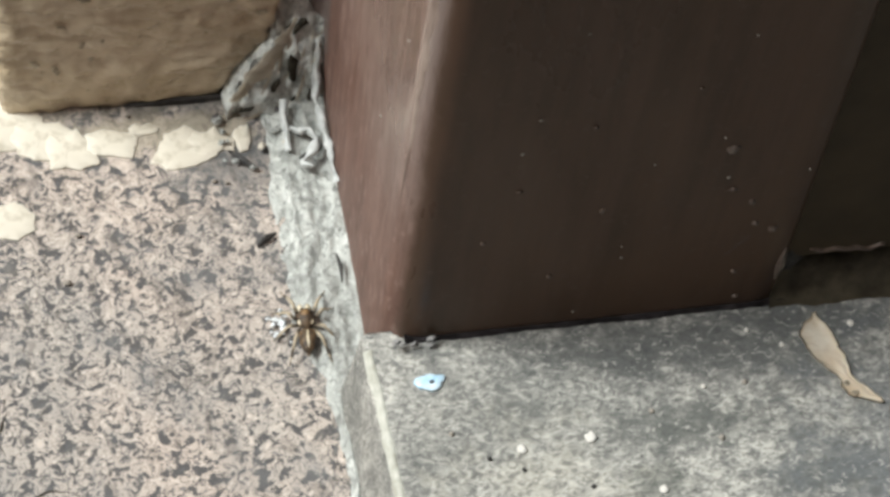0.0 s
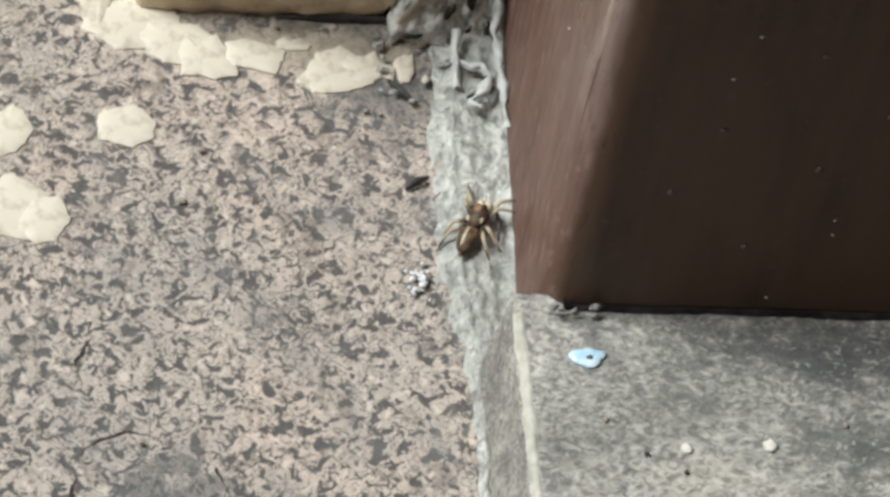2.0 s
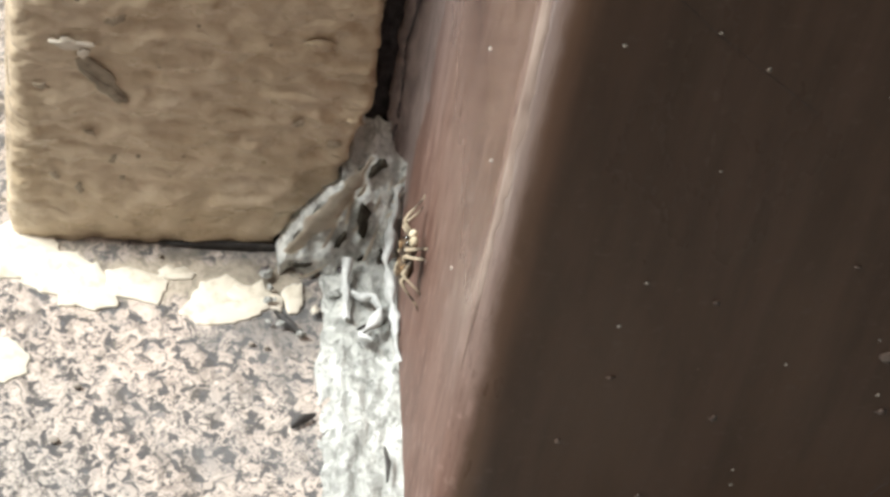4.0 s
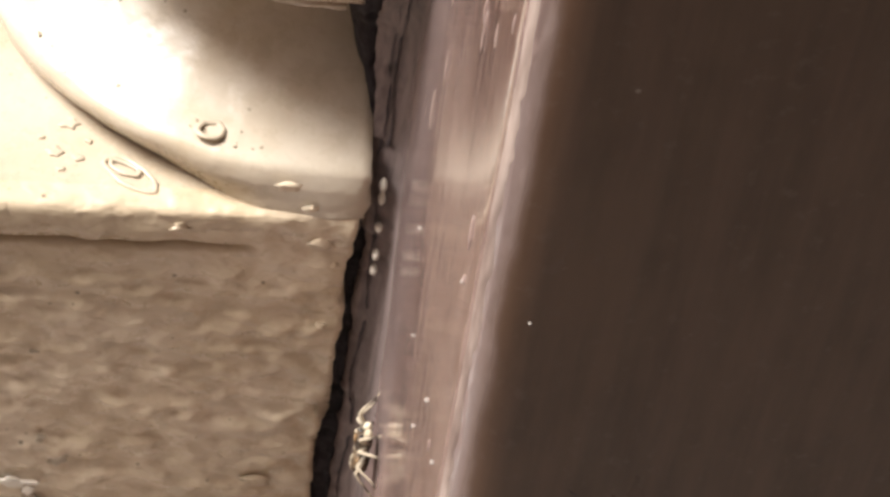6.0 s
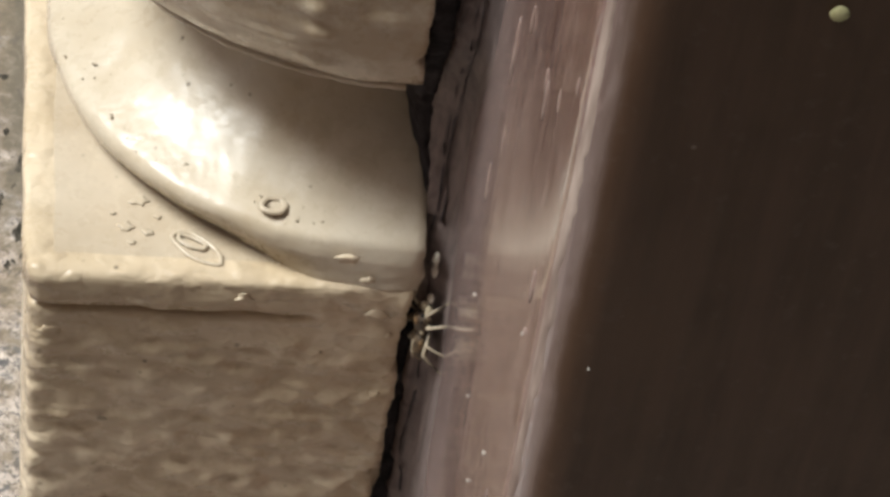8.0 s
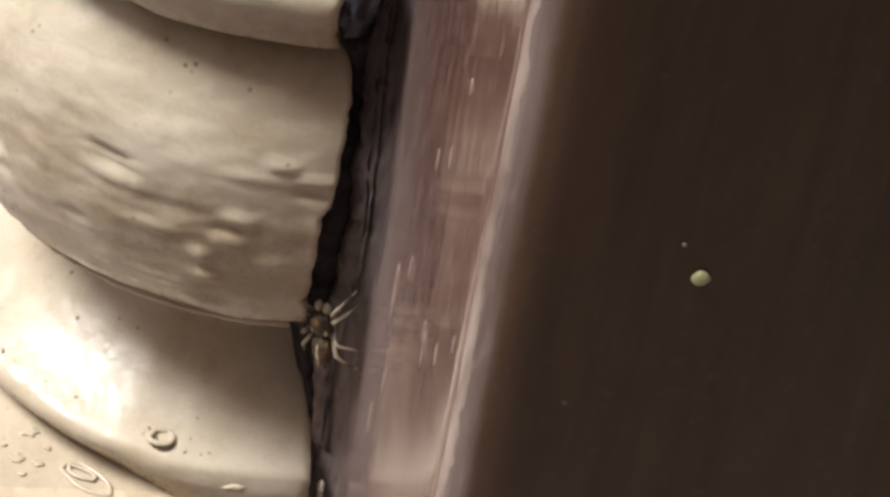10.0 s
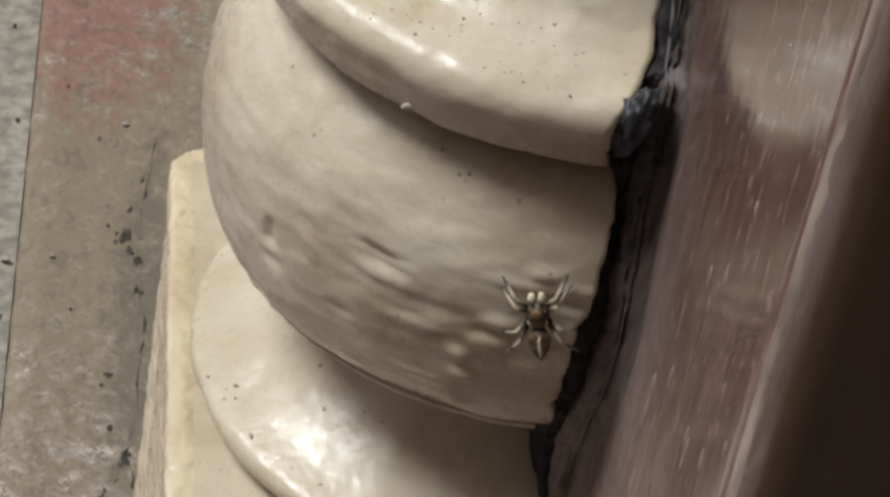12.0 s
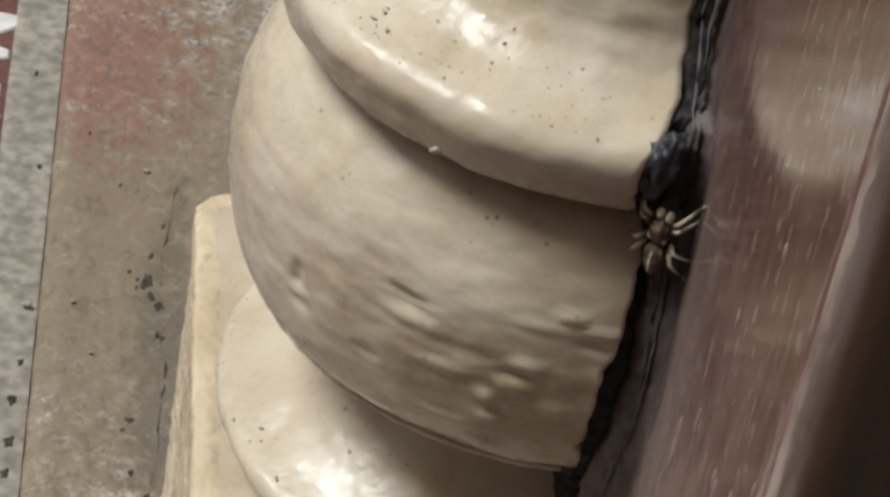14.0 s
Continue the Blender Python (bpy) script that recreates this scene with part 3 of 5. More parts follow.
def turned(profile, seed=0, around=72, lump=0.05, blisters=()):
    """A turned moulding, from the ragged paint edge at the post round to the back."""
    fine = []
    for (r0, z0), (r1, z1) in zip(profile, profile[1:]):
        k = max(1, int(math.hypot(r1 - r0, z1 - z0) / 0.07)) if z1 < 32 else 2
        fine += [(r0 + (r1 - r0) * i / k, z0 + (z1 - z0) * i / k) for i in range(k)]
    fine.append(profile[-1])
    for _ in range(2):
        fine = [fine[0]] + [((a[0] + 2 * b[0] + c[0]) / 4, (a[1] + 2 * b[1] + c[1]) / 4) for a, b, c in zip(fine, fine[1:], fine[2:])] + [fine[-1]]
    grid = []
    for r, z in fine:
        c = max(0.3, cut_at(z))
        a0 = math.asin((c + AXIS[0]) / r)
        row = [(-c, AXIS[1] - r * math.cos(a0) + 1.6, z), (-c + 0.02, AXIS[1] - r * math.cos(a0) + 0.12, z)]
        for i in range(around + 1):
            a = a0 + (math.pi - 2 * a0) * i / around
            d = Vector((-math.sin(a), -math.cos(a), 0))
            k = r + lump * noise.noise(Vector((d.x * r * 0.9, d.y * r * 0.9, z * 0.9))) + 0.5 * lump * noise.noise(Vector((d.x * r * 1.7, d.y * r * 1.7, z * 3.6)))
            if seed == 1 and z < 12.3:
                k += max(0.0, 5.62 - r) * max(0.0, min(1.0, (-d.y - 0.85) / 0.13)) ** 2
            for bx, bz, rx, rz, high in blisters:
                far = ((AXIS[0] + d.x * r - bx) / rx) ** 2 + ((z - bz) / rz) ** 2
                if far < 6 and d.y < 0.2:
                    k += high * math.exp(-far * far)
            row.append((AXIS[0] + d.x * k, AXIS[1] + d.y * k, z + 0.03 * noise.noise(Vector((d.x * 5, d.y * 5, z * 0.4 + 7))) + 0.02 * noise.noise(Vector((d.x * 16, d.y * 16, z * 0.8)))))
        grid.append(row)
    return sheet(grid)


def build_column():
    col = thing("column", (-3, 6.6, 0), "small round column with moulded base in thick cream gloss paint, against the brown door post", "column")
    # plinth block, with a rounded lip at the top
    grid = []
    rows = [(-0.25, 0.0), (0.0, 0.02), (0.25, 0.1), (0.6, 0.1)] + [(0.9 + 0.11 * i, 0.1) for i in range(85)] + [(10.25, 0.1), (10.4, 0.1), (10.55, 0.1), (10.70, 0.1), (10.79, 0.09), (10.83, 0.0), (10.88, -0.13), (10.93, -0.02), (10.97, 0.11), (11.12, 0.155), (11.28, 0.16), (11.48, 0.16), (11.58, 0.15), (11.64, 0.11), (11.67, 0.04), (11.68, -0.08), (11.67, -0.3), (11.6, -0.5)]
    for z, out in rows:
        cut = cut_at(z)
        row = [(-cut, 1.6, z)]
        n = 56
        corner = []
        for i in range(n + 1):
            x = -cut + (-6.25 + cut) * i / n
            full = max(0.0, min(1.0, (-2.0 - x) / 0.6)) if 10.7 < z < 11.1 else 1.0
            corner.append((x, -out * full - 0.1 * (1 - full)))
        corner += [(-6.40, -out + 0.03), (-6.48 - out * 0.3, 0.06 - out * 0.6), (-6.5 - out * 0.6, 0.16), (-6.5 - out, 0.32)]
        corner += [(-6.5 - out - 0.048 * y, y) for y in (0.8, 1.5, 2.5, 3.5, 4.5, 5.5, 6.5, 7.5, 8.5, 9.5, 10.2, 10.8)]
        corner += [(-6.98 - out, 11.2), (-6.82 - out * 0.7, 11.45 + out * 0.5), (-6.6, 11.55 + out), (-3, 11.55 + out), (-0.3, 11.55 + out)]
        for x, y in corner:
            p = Vector((x, y, z))
            q = noise.noise(p * Vector((0.8, 0.8, 1.3))) * 0.05 + noise.noise(Vector((x * 1.7, y * 1.7, z * 2.9))) * 0.09 + noise.noise(Vector((x * 3.0, y * 3.0, z * 5.2))) * 0.075
            if z > 10.3 or y > 0.3:
                q *= 0.4
            row.append((x - (q if y > 0.3 else 0), y + (q if y < 0.3 else 0), z))
        grid.append(row)
    bm = sheet(grid)
    part("plinth", bm, ROUGHCREAM, col)
    grid = []
    for i in range(27):
        y = 0.3 + 11.0 * i / 26
        grid.append([(-6.2 - 0.048 * y + (5.62 + 0.048 * y) * k / 12, y, 11.66 + 0.008 * noise.noise(Vector((k, y, 4)))) for k in range(13)])
    part("plinth_top", sheet(grid), TOPCREAM, col)
    part("foot_moulding", turned(FOOT, 1, 110), CREAM, col)
    lumps = ((-2.58, 17.18, 0.16, 0.12, 0.07), (-2.48, 16.76, 0.20, 0.11, 0.08), (-2.21, 17.5, 0.30, 0.16, 0.06), (-2.37, 16.08, 0.24, 0.10, 0.05), (-2.1, 17.95, 0.25, 0.12, 0.05), (-2.3, 17.74, 0.30, 0.08, -0.05), (-1.53, 18.95, 0.25, 0.1, 0.06), (-1.94, 18.7, 0.5, 0.08, 0.05), (-1.1, 18.5, 0.3, 0.1, -0.07), (-1.0, 18.75, 0.35, 0.08, 0.06), (-5.66, 17.55, 0.07, 0.22, -0.06), (-5.62, 17.35, 0.12, 0.12, -0.04), (-5.55, 17.05, 0.16, 0.10, -0.04), (-4.03, 18.46, 0.40, 0.06, -0.07), (-3.9, 18.30, 0.42, 0.05, -0.06), (-3.9, 18.1, 0.5, 0.09, 0.05), (-3.4, 17.5, 0.5, 0.14, 0.05), (-4.46, 17.06, 0.2, 0.1, -0.05), (-3.0, 17.9, 0.5, 0.12, -0.04), (-1.6, 17.2, 0.4, 0.14, 0.05), (-3.2, 16.4, 0.7, 0.10, 0.04), (-1.5, 16.4, 0.5, 0.12, 0.04))
    part("belly_moulding", turned(BELLY, 2, 220, 0.045, lumps), SOILEDSHADECREAM, col)
    # ragged lip of paint along the lower edge of the belly
    grid = []
    for i in range(241):
        a = 0.02 + 2.2 * i / 240
        n1, n2 = noise.noise(Vector((a * 5, 3, 1))), noise.noise(Vector((a * 19, 3, 1)))
        w = max(0.012, 0.055 + 0.05 * n1 + 0.035 * n2) * max(0.25, 1 - 0.35 * a)
        r, z = 5.30 + 0.03 * n2, 15.56 + 0.04 * n1 + 0.03 * n2
        grid.append([(AXIS[0] - (r + w * math.cos(b)) * math.sin(a), AXIS[1] - (r + w * math.cos(b)) * math.cos(a), z + 1.1 * w * math.sin(b)) for b in [2.4 - 0.85 * k for k in range(7)]])
    part("paint_lip", sheet(grid), SOILEDSHADECREAM, col, "ragged lip of cream paint under the belly")
    part("collar", turned(COLLAR, 3, 130), SOILEDSHADECREAM, col)
    part("shaft", turned([(3.55, 27.8), (3.52, 31), (3.5, 60), (3.45, 230)], 4, 40), CREAM, col)
    return col


build_column()


# ---- the brown door post, sill and door ----
def build_door():
    post = thing("door_post", (4, -5, 2), "brown gloss-painted timber door post with worn rounded corner", "door frame")
    zs = [-0.3 + 0.35 * i for i in range(110)] + [40, 60, 100, 150, 230]
    bend = [math.pi / 2 * k / 10 for k in range(11)]
    corner = [(0.7 - 0.7 * math.cos(a), -6.87 - 0.7 * math.sin(a)) for a in bend]
    side = [(0.0, 14.0), (0.0, 8.0), (0.0, 4.0)] + [(0.0, 3.5 - 0.5 * i) for i in range(21)] + corner[:5]
    front = corner[4:] + [(1.0 + 0.5 * i, -7.57) for i in range(0, 13)] + [(7.4, -7.54), (7.52, -7.45), (7.56, -7.2), (7.58, -5.2)]
    for name, pts, material, label in (("side_face", side, BROWN, "reddish brown paint on the side, made paler for its light"), ("front_face", front, BROWN, "dark brown gloss paint on the front")):
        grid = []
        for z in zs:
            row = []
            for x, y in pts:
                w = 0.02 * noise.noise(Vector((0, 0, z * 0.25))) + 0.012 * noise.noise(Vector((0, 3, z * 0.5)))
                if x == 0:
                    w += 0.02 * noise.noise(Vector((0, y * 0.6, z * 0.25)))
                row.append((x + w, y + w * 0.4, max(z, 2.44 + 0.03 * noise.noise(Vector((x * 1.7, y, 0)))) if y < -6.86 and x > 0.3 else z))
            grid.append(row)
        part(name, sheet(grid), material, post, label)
    solo("door", box(7.49, 90, -7.44, -1.5, 3.75, 230, 0.02), DARKWALL, (40, -3, 2.6), "dark brown painted timber door standing shut beside its post", "door", kind="structure", smooth=False)
    grid = []
    for i in range(120):
        x = 7.45 + 0.05 * i if i < 80 else 11.45 + 2 * (i - 80)
        n1, n2 = noise.noise(Vector((x * 1.1, 0, 2))), noise.noise(Vector((x * 3.3, 0, 2)))
        grid.append([(x, -6.9, 3.4 + 0.1 * n1), (x, -7.22 + 0.08 * n2, 3.32 + 0.12 * n1), (x, -7.36 + 0.06 * n1, 3.1 + 0.12 * n2), (x, -7.44 + 0.08 * n2, 2.75 + 0.1 * n1), (x, -7.56 + 0.06 * n1, 2.5), (x, -7.70 + 0.10 * n1 + 0.05 * n2, 2.27)])
    solo("filler_strip", sheet(grid), FILLER, (10, -7.4, 2.3), "olive brown filler under the door beside the post", "filler", kind="structure")
    grid = []
    for i in range(33):
        f = i / 32
        x = 7.95 + 1.5 * f
        n1 = noise.noise(Vector((x * 2.5, 7, 2)))
        w = 0.06 * math.sin(math.pi * f) ** 0.5 * (1 + 0.7 * noise.noise(Vector((x * 4, 3, 1)))) + 0.004
        z = 4.0 - 0.22 * f + 0.22 * n1
        grid.append([(x, -7.42, z + w), (x, -7.48, z + 0.3 * w), (x, -7.50, z - 0.4 * w), (x, -7.42, z - w)])
    part("paint_ridge", sheet(grid), NIB, bpy.data.objects["door"], "raised ridge of brown paint along the door's foot")
    # sill
    grid = []
    for i in range(102):
        y = -47 + 0.44 * i
        e = min(y, -7.3)
        left = -0.42 - 0.03 * (e + 7.5) + 0.03 * noise.noise(Vector((0, e * 1.2, 7)))
        row = [(left - 0.32, e, -0.2), (left - 0.12, e, 1.2), (left - 0.02, e, 2.1), (left + 0.07, e, 2.26)]
        for k in range(60):
            x = left + 0.18 + k * (0.5 if k < 40 else 4)
            row.append((x, min(y, -7.3) if x < 0.5 else y, 2.28 + 0.025 * noise.noise(Vector((x * 0.5, y * 0.5, 2)))))
        grid.append(row)
    solo("sill", sheet(grid), SILL, (3, -12, 0), "grey-green worn stone door sill with a pale chipped edge", "door sill", kind="structure")
    grid = []
    for i in range(150):
        y = -30 + 0.15 * i
        left = -0.42 - 0.03 * (y + 7.5) + 0.03 * noise.noise(Vector((0, y * 1.2, 7)))
        w = 0.0 + 0.04 * noise.noise(Vector((5, y * 0.9, 1))) + 0.04 * noise.noise(Vector((5, y * 3.5, 1)))
        grid.append([(left - 0.01 - w, y, 2.19), (left + 0.062, y, 2.275), (left + 0.12, y, 2.30), (left + 0.17 + w, y, 2.27)])
    # dark strip standing in for the shadowed gap under the post
    dark_marks = []
    for i in range(170):
        x = 0.35 + 0.044 * i
        w = max(0.012, 0.05 + 0.06 * noise.noise(Vector((x * 0.9, 2, 0))) + 0.04 * noise.noise(Vector((x * 5, 2, 0))))
        dark_marks.append([(x, -7.45, 2.46 + 0.4 * w), (x, -7.58, 2.40 + 0.4 * w), (x, -7.585 - 0.3 * w, 2.33), (x, -7.59 - 0.6 * w, 2.29)])
    part("sill_gap_shade", sheet(dark_marks), SEAL, bpy.data.objects["sill"], "black strip put in for the shade where the sill meets the post")
    part("chipped_edge", sheet(grid), PALESTONE, bpy.data.objects["sill"], "pale chipped edge of the stone")


build_door()


# ---- plain wall behind the post; unseen screens and ceiling added to block light ----
def build_shell():
    solo("wall_east", box(7.6, 40, -1.4, 400, -1, 300), PLASTER, (20, 100, 0), "plain plastered wall behind the door post", "wall", kind="structure", smooth=False)
    solo("light_screen_south", box(-70, 300, -90, -80, -1.2, 135), DARKWALL, (0, -85, 0), "unseen dark timber screen added to block light from the front", "wall", kind="structure", smooth=False)
    solo("light_screen_west", box(-420, -70, -90, -80, -1.2, 105), DARKWALL, (-245, -85, 0), "unseen low timber screen added to block low light from the front left", "wall", kind="structure", smooth=False)
    solo("ceiling", box(14, 300, -60, 400, 300, 312), PLASTER, (0, 0, 300), "unseen plain plastered ceiling added to block the sky", "ceiling", kind="structure", smooth=False)


build_shell()


# ---- joint, sealant and worn paint ----
def surface_y(z):
    """How far forward the painted column stands at the joint."""
    best = 0.0 if z < 11.6 else 3.0
    for profile in (FOOT, BELLY, COLLAR):
        for (r0, z0), (r1, z1) in zip(profile, profile[1:]):
            if min(z0, z1) <= z <= max(z0, z1) and z1 != z0:
                r = r0 + (r1 - r0) * (z - z0) / (z1 - z0)
                best = min(best, AXIS[1] - math.sqrt(r * r - 0.1))
    return best


def bead_y(z):
    return sum(min(0.75 if z < 22.3 else 1.5, surface_y(z + 0.2 * k)) for k in range(-5, 6)) / 11


def build_sealant():
    black, film = [], []
    for i in range(520):
        z = -0.2 + 0.08 * i
        y = bead_y(round(z, 2))
        n1 = noise.noise(Vector((0, 1, z * 0.8)))
        n2 = noise.noise(Vector((4, 1, z * 2.2)))
        n3 = noise.noise(Vector((8, 1, z * 5.0)))
        n4 = noise.noise(Vector((5, 2, z * 9.0)))
        c = max(min(cut_at(z), 1.2 if z > 3 else 0.85), 0.3)
        edge = along(((-1, -0.42), (11, -0.42), (15, -0.52), (18, -0.50), (21.8, -0.42), (22.6, -0.16), (60, -0.14)), z) + 0.07 * n1 + 0.08 * n2 + 0.05 * n4
        row = [(-c - 0.25, y + 2.2, z), (-c - 0.12, y + 0.8, z), (-c - 0.02, y + 0.45 + 0.1 * n2, z)]
        row += [(-c + (edge + c) * f, y + 0.34 + 0.16 * n * math.sin(3 * f + 1) + 0.05 * n4, z) for f, n in ((0.25, n2), (0.5, n3), (0.75, n1))]
        row += [(edge, y + 0.30 + 0.06 * n3, z), (edge + 0.06, y + 0.5, z)]
        black.append(row)
        lip = 0.05 * n3 + 0.04 * n4
        w = (0.6 + 0.3 * noise.noise(Vector((3, 2, z * 0.5))) + 0.25 * noise.noise(Vector((3, 2, z * 2.7)))) * along(((-1, 1.0), (9, 1.0), (12, 0.45), (60, 0.45)), z)
        film.append([(edge + 0.02, y + 0.55, z), (edge - 0.02, y + 0.24, z), (edge + 0.03 + lip, y + 0.16 + lip, z), (edge * 0.62 + 0.5 * lip, y + 0.10 + 0.05 * n2, z), (edge * 0.28, y - 0.02 * n1, z), (-0.035, y - 0.12 + 0.05 * n3, z), (-0.012, y - 0.12 - 0.6 * w, z), (0.02, y - 0.2 - w, z)])
    solo("sealant", sheet(black), SEAL, (-0.4, 0.5, 10), "black weathered sealant bead in the joint between column and post", "sealant", kind="structure")
    solo("sealant_smear", sheet(film), FILM, (0, 0, 0), "grey smear of old sealant along the brown post", "sealant", kind="structure")


def build_sealant_lump():
    bm = bmesh.new()
    bmesh.ops.create_icosphere(bm, subdivisions=4, radius=1)
    for v in bm.verts:
        p = v.co.copy()
        k = 1 + 0.35 * noise.noise(p * 1.8) + 0.18 * noise.noise(p * 5)
        v.co = Vector((-0.72 + 0.30 * p.x * k + 0.10 * p.z, 0.20 + 0.34 * p.y * k, 21.75 + 0.55 * p.z * k))
    solo("sealant_lump", bm, SEALSHEEN, (-0.5, 0, 22), "blackish lump of sealant at the end of the collar", "sealant")


def build_sealant_edge():
    """Thin broken skin of sealant that stands up along the bead, its highlights put into the paler grey."""
    grid = []
    for i in range(520):
        z = 1.0 + 0.075 * i
        y = bead_y(round(z, 2))
        n1, n2 = noise.noise(Vector((11, 0, z * 0.7))), noise.noise(Vector((11, 5, z * 3.5)))
        w = max(0.0, 0.02 + 0.05 * n1 + 0.05 * n2)
        x = -0.30 + 0.10 * n1 + 0.05 * n2
        grid.append([(x - w, y + 0.16 + 0.08 * n2, z), (x, y + 0.06 + 0.08 * n2, z), (x + w, y + 0.16 + 0.08 * n2, z)])
    thread = []
    for i in range(300):
        z = 12.6 + 0.045 * i
        y = bead_y(round(z, 2))
        n1, n2 = noise.noise(Vector((3, 0, z * 0.9))), noise.noise(Vector((3, 5, z * 4.0)))
        w = max(0.0, 0.004 + 0.03 * noise.noise(Vector((3, 9, z * 1.3))))
        x = -0.22 + 0.05 * n1 + 0.03 * n2
        back = y - 0.1 + 0.2 * (abs(x) / 0.3) + 0.03 * n2
        thread.append([(x - w, back + 0.05, z), (x, back - 0.05, z), (x + w, back + 0.05, z)])
    solo("sealant_skin", sheet(thread), SMEAR, (-0.22, 0, 12.6), "thin grey thread of torn sealant beside the joint", "sealant", kind="structure")
    solo("sealant_skin", sheet(grid), SMEAR, (-0.2, 0.4, 10), "thin grey skin of sealant along the joint, highlights in its colour", "sealant", kind="structure")


build_sealant()
build_sealant_edge()
build_sealant_lump()


def build_joint():
    """Grey cement filling between the slab, the post and the sill."""
    grid = []
    for i in range(310):
        y = -30 + 0.104 * i
        row = []
        reach = 1.35 + 0.22 * noise.noise(Vector((0, y * 0.5, 3))) + 0.16 * noise.noise(Vector((0, y * 2.1, 3)))
        reach -= 0.5 * max(0.0, min(1.0, (-5.6 - y) / 2.2))
        lift = max(0.0, min(1.0, (y + 1.6) / 1.6))
        for k in range(27):
            f = k / 26
            x = -reach + (reach + 0.04) * f
            if y < -7.4:
                x = -reach + (reach - 0.55 - 0.03 * (y + 7.5) + 0.1) * f
            h = -0.02 + 0.12 * math.sin(math.pi * min(1, f * 1.3)) + 0.16 * f * f + 0.6 * lift * f
            h += 0.09 * noise.noise(Vector((x * 2.2, y * 0.6, 1))) + 0.08 * noise.noise(Vector((x * 4.5, y * 2.2, 2))) + 0.05 * noise.noise(Vector((x * 9, y * 6, 2)))
            ridge = 0.30 + 0.10 * noise.noise(Vector((6, y * 0.5, 2)))
            h += 0.05 * math.exp(-((f - ridge) / 0.04) ** 2) + 0.05 * math.exp(-((f - 0.90) / 0.06) ** 2)
            h -= 0.16 * max(0.0, noise.noise(Vector((x * 3.0, y * 2.0, 8))) - 0.25)
            row.append((x, y, h if k else -0.12))
        grid.append(row)
    solo("cement_joint", sheet(grid), CEMENT, (-0.7, -4, 0), "rough pale grey cement fillet between stone slab and door post", "cement joint", kind="structure")


build_joint()


def build_wear():
    post = bpy.data.objects["door_post"]
    # scuffed corner, with its highlight put into the pale colour
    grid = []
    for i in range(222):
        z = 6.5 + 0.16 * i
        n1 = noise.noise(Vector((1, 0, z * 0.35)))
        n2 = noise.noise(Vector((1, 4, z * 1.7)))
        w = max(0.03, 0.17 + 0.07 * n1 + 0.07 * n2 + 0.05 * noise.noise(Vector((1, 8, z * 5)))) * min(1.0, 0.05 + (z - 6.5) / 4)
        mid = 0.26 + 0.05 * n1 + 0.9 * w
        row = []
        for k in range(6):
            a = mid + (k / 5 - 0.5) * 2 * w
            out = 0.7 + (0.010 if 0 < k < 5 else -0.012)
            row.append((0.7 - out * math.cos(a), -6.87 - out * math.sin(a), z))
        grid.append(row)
    part("worn_shine_edge", sheet(grid), SCUFFSHINE, post, "scuffed paint along the corner, its highlight in the pale colour")
    for a, b, w in (((1.5, 14.8), (3.6, 12.9), 0.012), ((6.2, 4.3), (6.6, 4.9), 0.02)):
        grid = []
        for i in range(21):
            f = i / 20
            x, z = a[0] + (b[0] - a[0]) * f, a[1] + (b[1] - a[1]) * f + 0.06 * noise.noise(Vector((f * 4, a[0], 0)))
            q = w * (0.3 + abs(noise.noise(Vector((f * 9, a[1], 3)))))
            grid.append([(x, -7.562, z - q), (x, -7.576, z), (x, -7.562, z + q)])
        part("scratch", sheet(grid), SMEAR, post, "fine grey scratch in the brown paint")
    part("worn_corner", pebble(7.42, -7.53, 3.7, 0.07, 0.06, 0.6, 8, 0.6), NIB, post, "worn ridge at the foot of the corner")
    part("broken_corner", pebble(7.66, -7.34, 3.65, 0.16, 0.14, 0.5, 8, 0.8), BLACKISH, post, "dark broken corner at the foot of the post")
    for x, z, r in ((5.7, 7.9, 0.09), (5.95, 6.6, 0.08), (7.0, 5.1, 0.08), (6.6, 5.35, 0.05), (6.4, 6.1, 0.05), (6.5, 3.7, 0.04), (6.7, 2.75, 0.06), (2.0, 7.2, 0.05), (3.1, 9.0, 0.04), (4.8, 9.9, 0.05), (3.6, 6.3, 0.05), (5.0, 12.4, 0.05), (1.5, 5.6, 0.04), (2.9, 4.2, 0.05)):
        part("paint_nib", pebble(x, -7.575, z, r, 0.034, r * (0.9 + 0.7 * math.sin(9 * x)), x, 1.3, 0.0), NIB, post, "raised nib in the brown paint")
    # runs and slivers of paler paint on the side
    for y, z, w, h in ((-2.1, 18.3, 0.10, 0.62), (-5.7, 20.6, 0.09, 0.26), (-6.6, 21.6, 0.06, 0.16), (-1.8, 15.6, 0.06, 0.4), (-6.2, 17.9, 0.10, 0.3), (-4.8, 19.8, 0.07, 0.35), (-4.65, 20.0, 0.06, 0.2), (-4.4, 22.7, 0.08, 0.22), (-2.45, 17.0, 0.06, 0.3), (-6.3, 17.2, 0.06, 0.07), (-3.0, 19.6, 0.05, 0.25), (-5.9, 13.55, 0.05, 0.12), (-3.6, 22.0, 0.05, 0.2), (-4.9, 24.2, 0.06, 0.15)):
        part("paint_run", pebble(0.0, y, z, 0.025, w, h, y, 0.3), RUN, post)
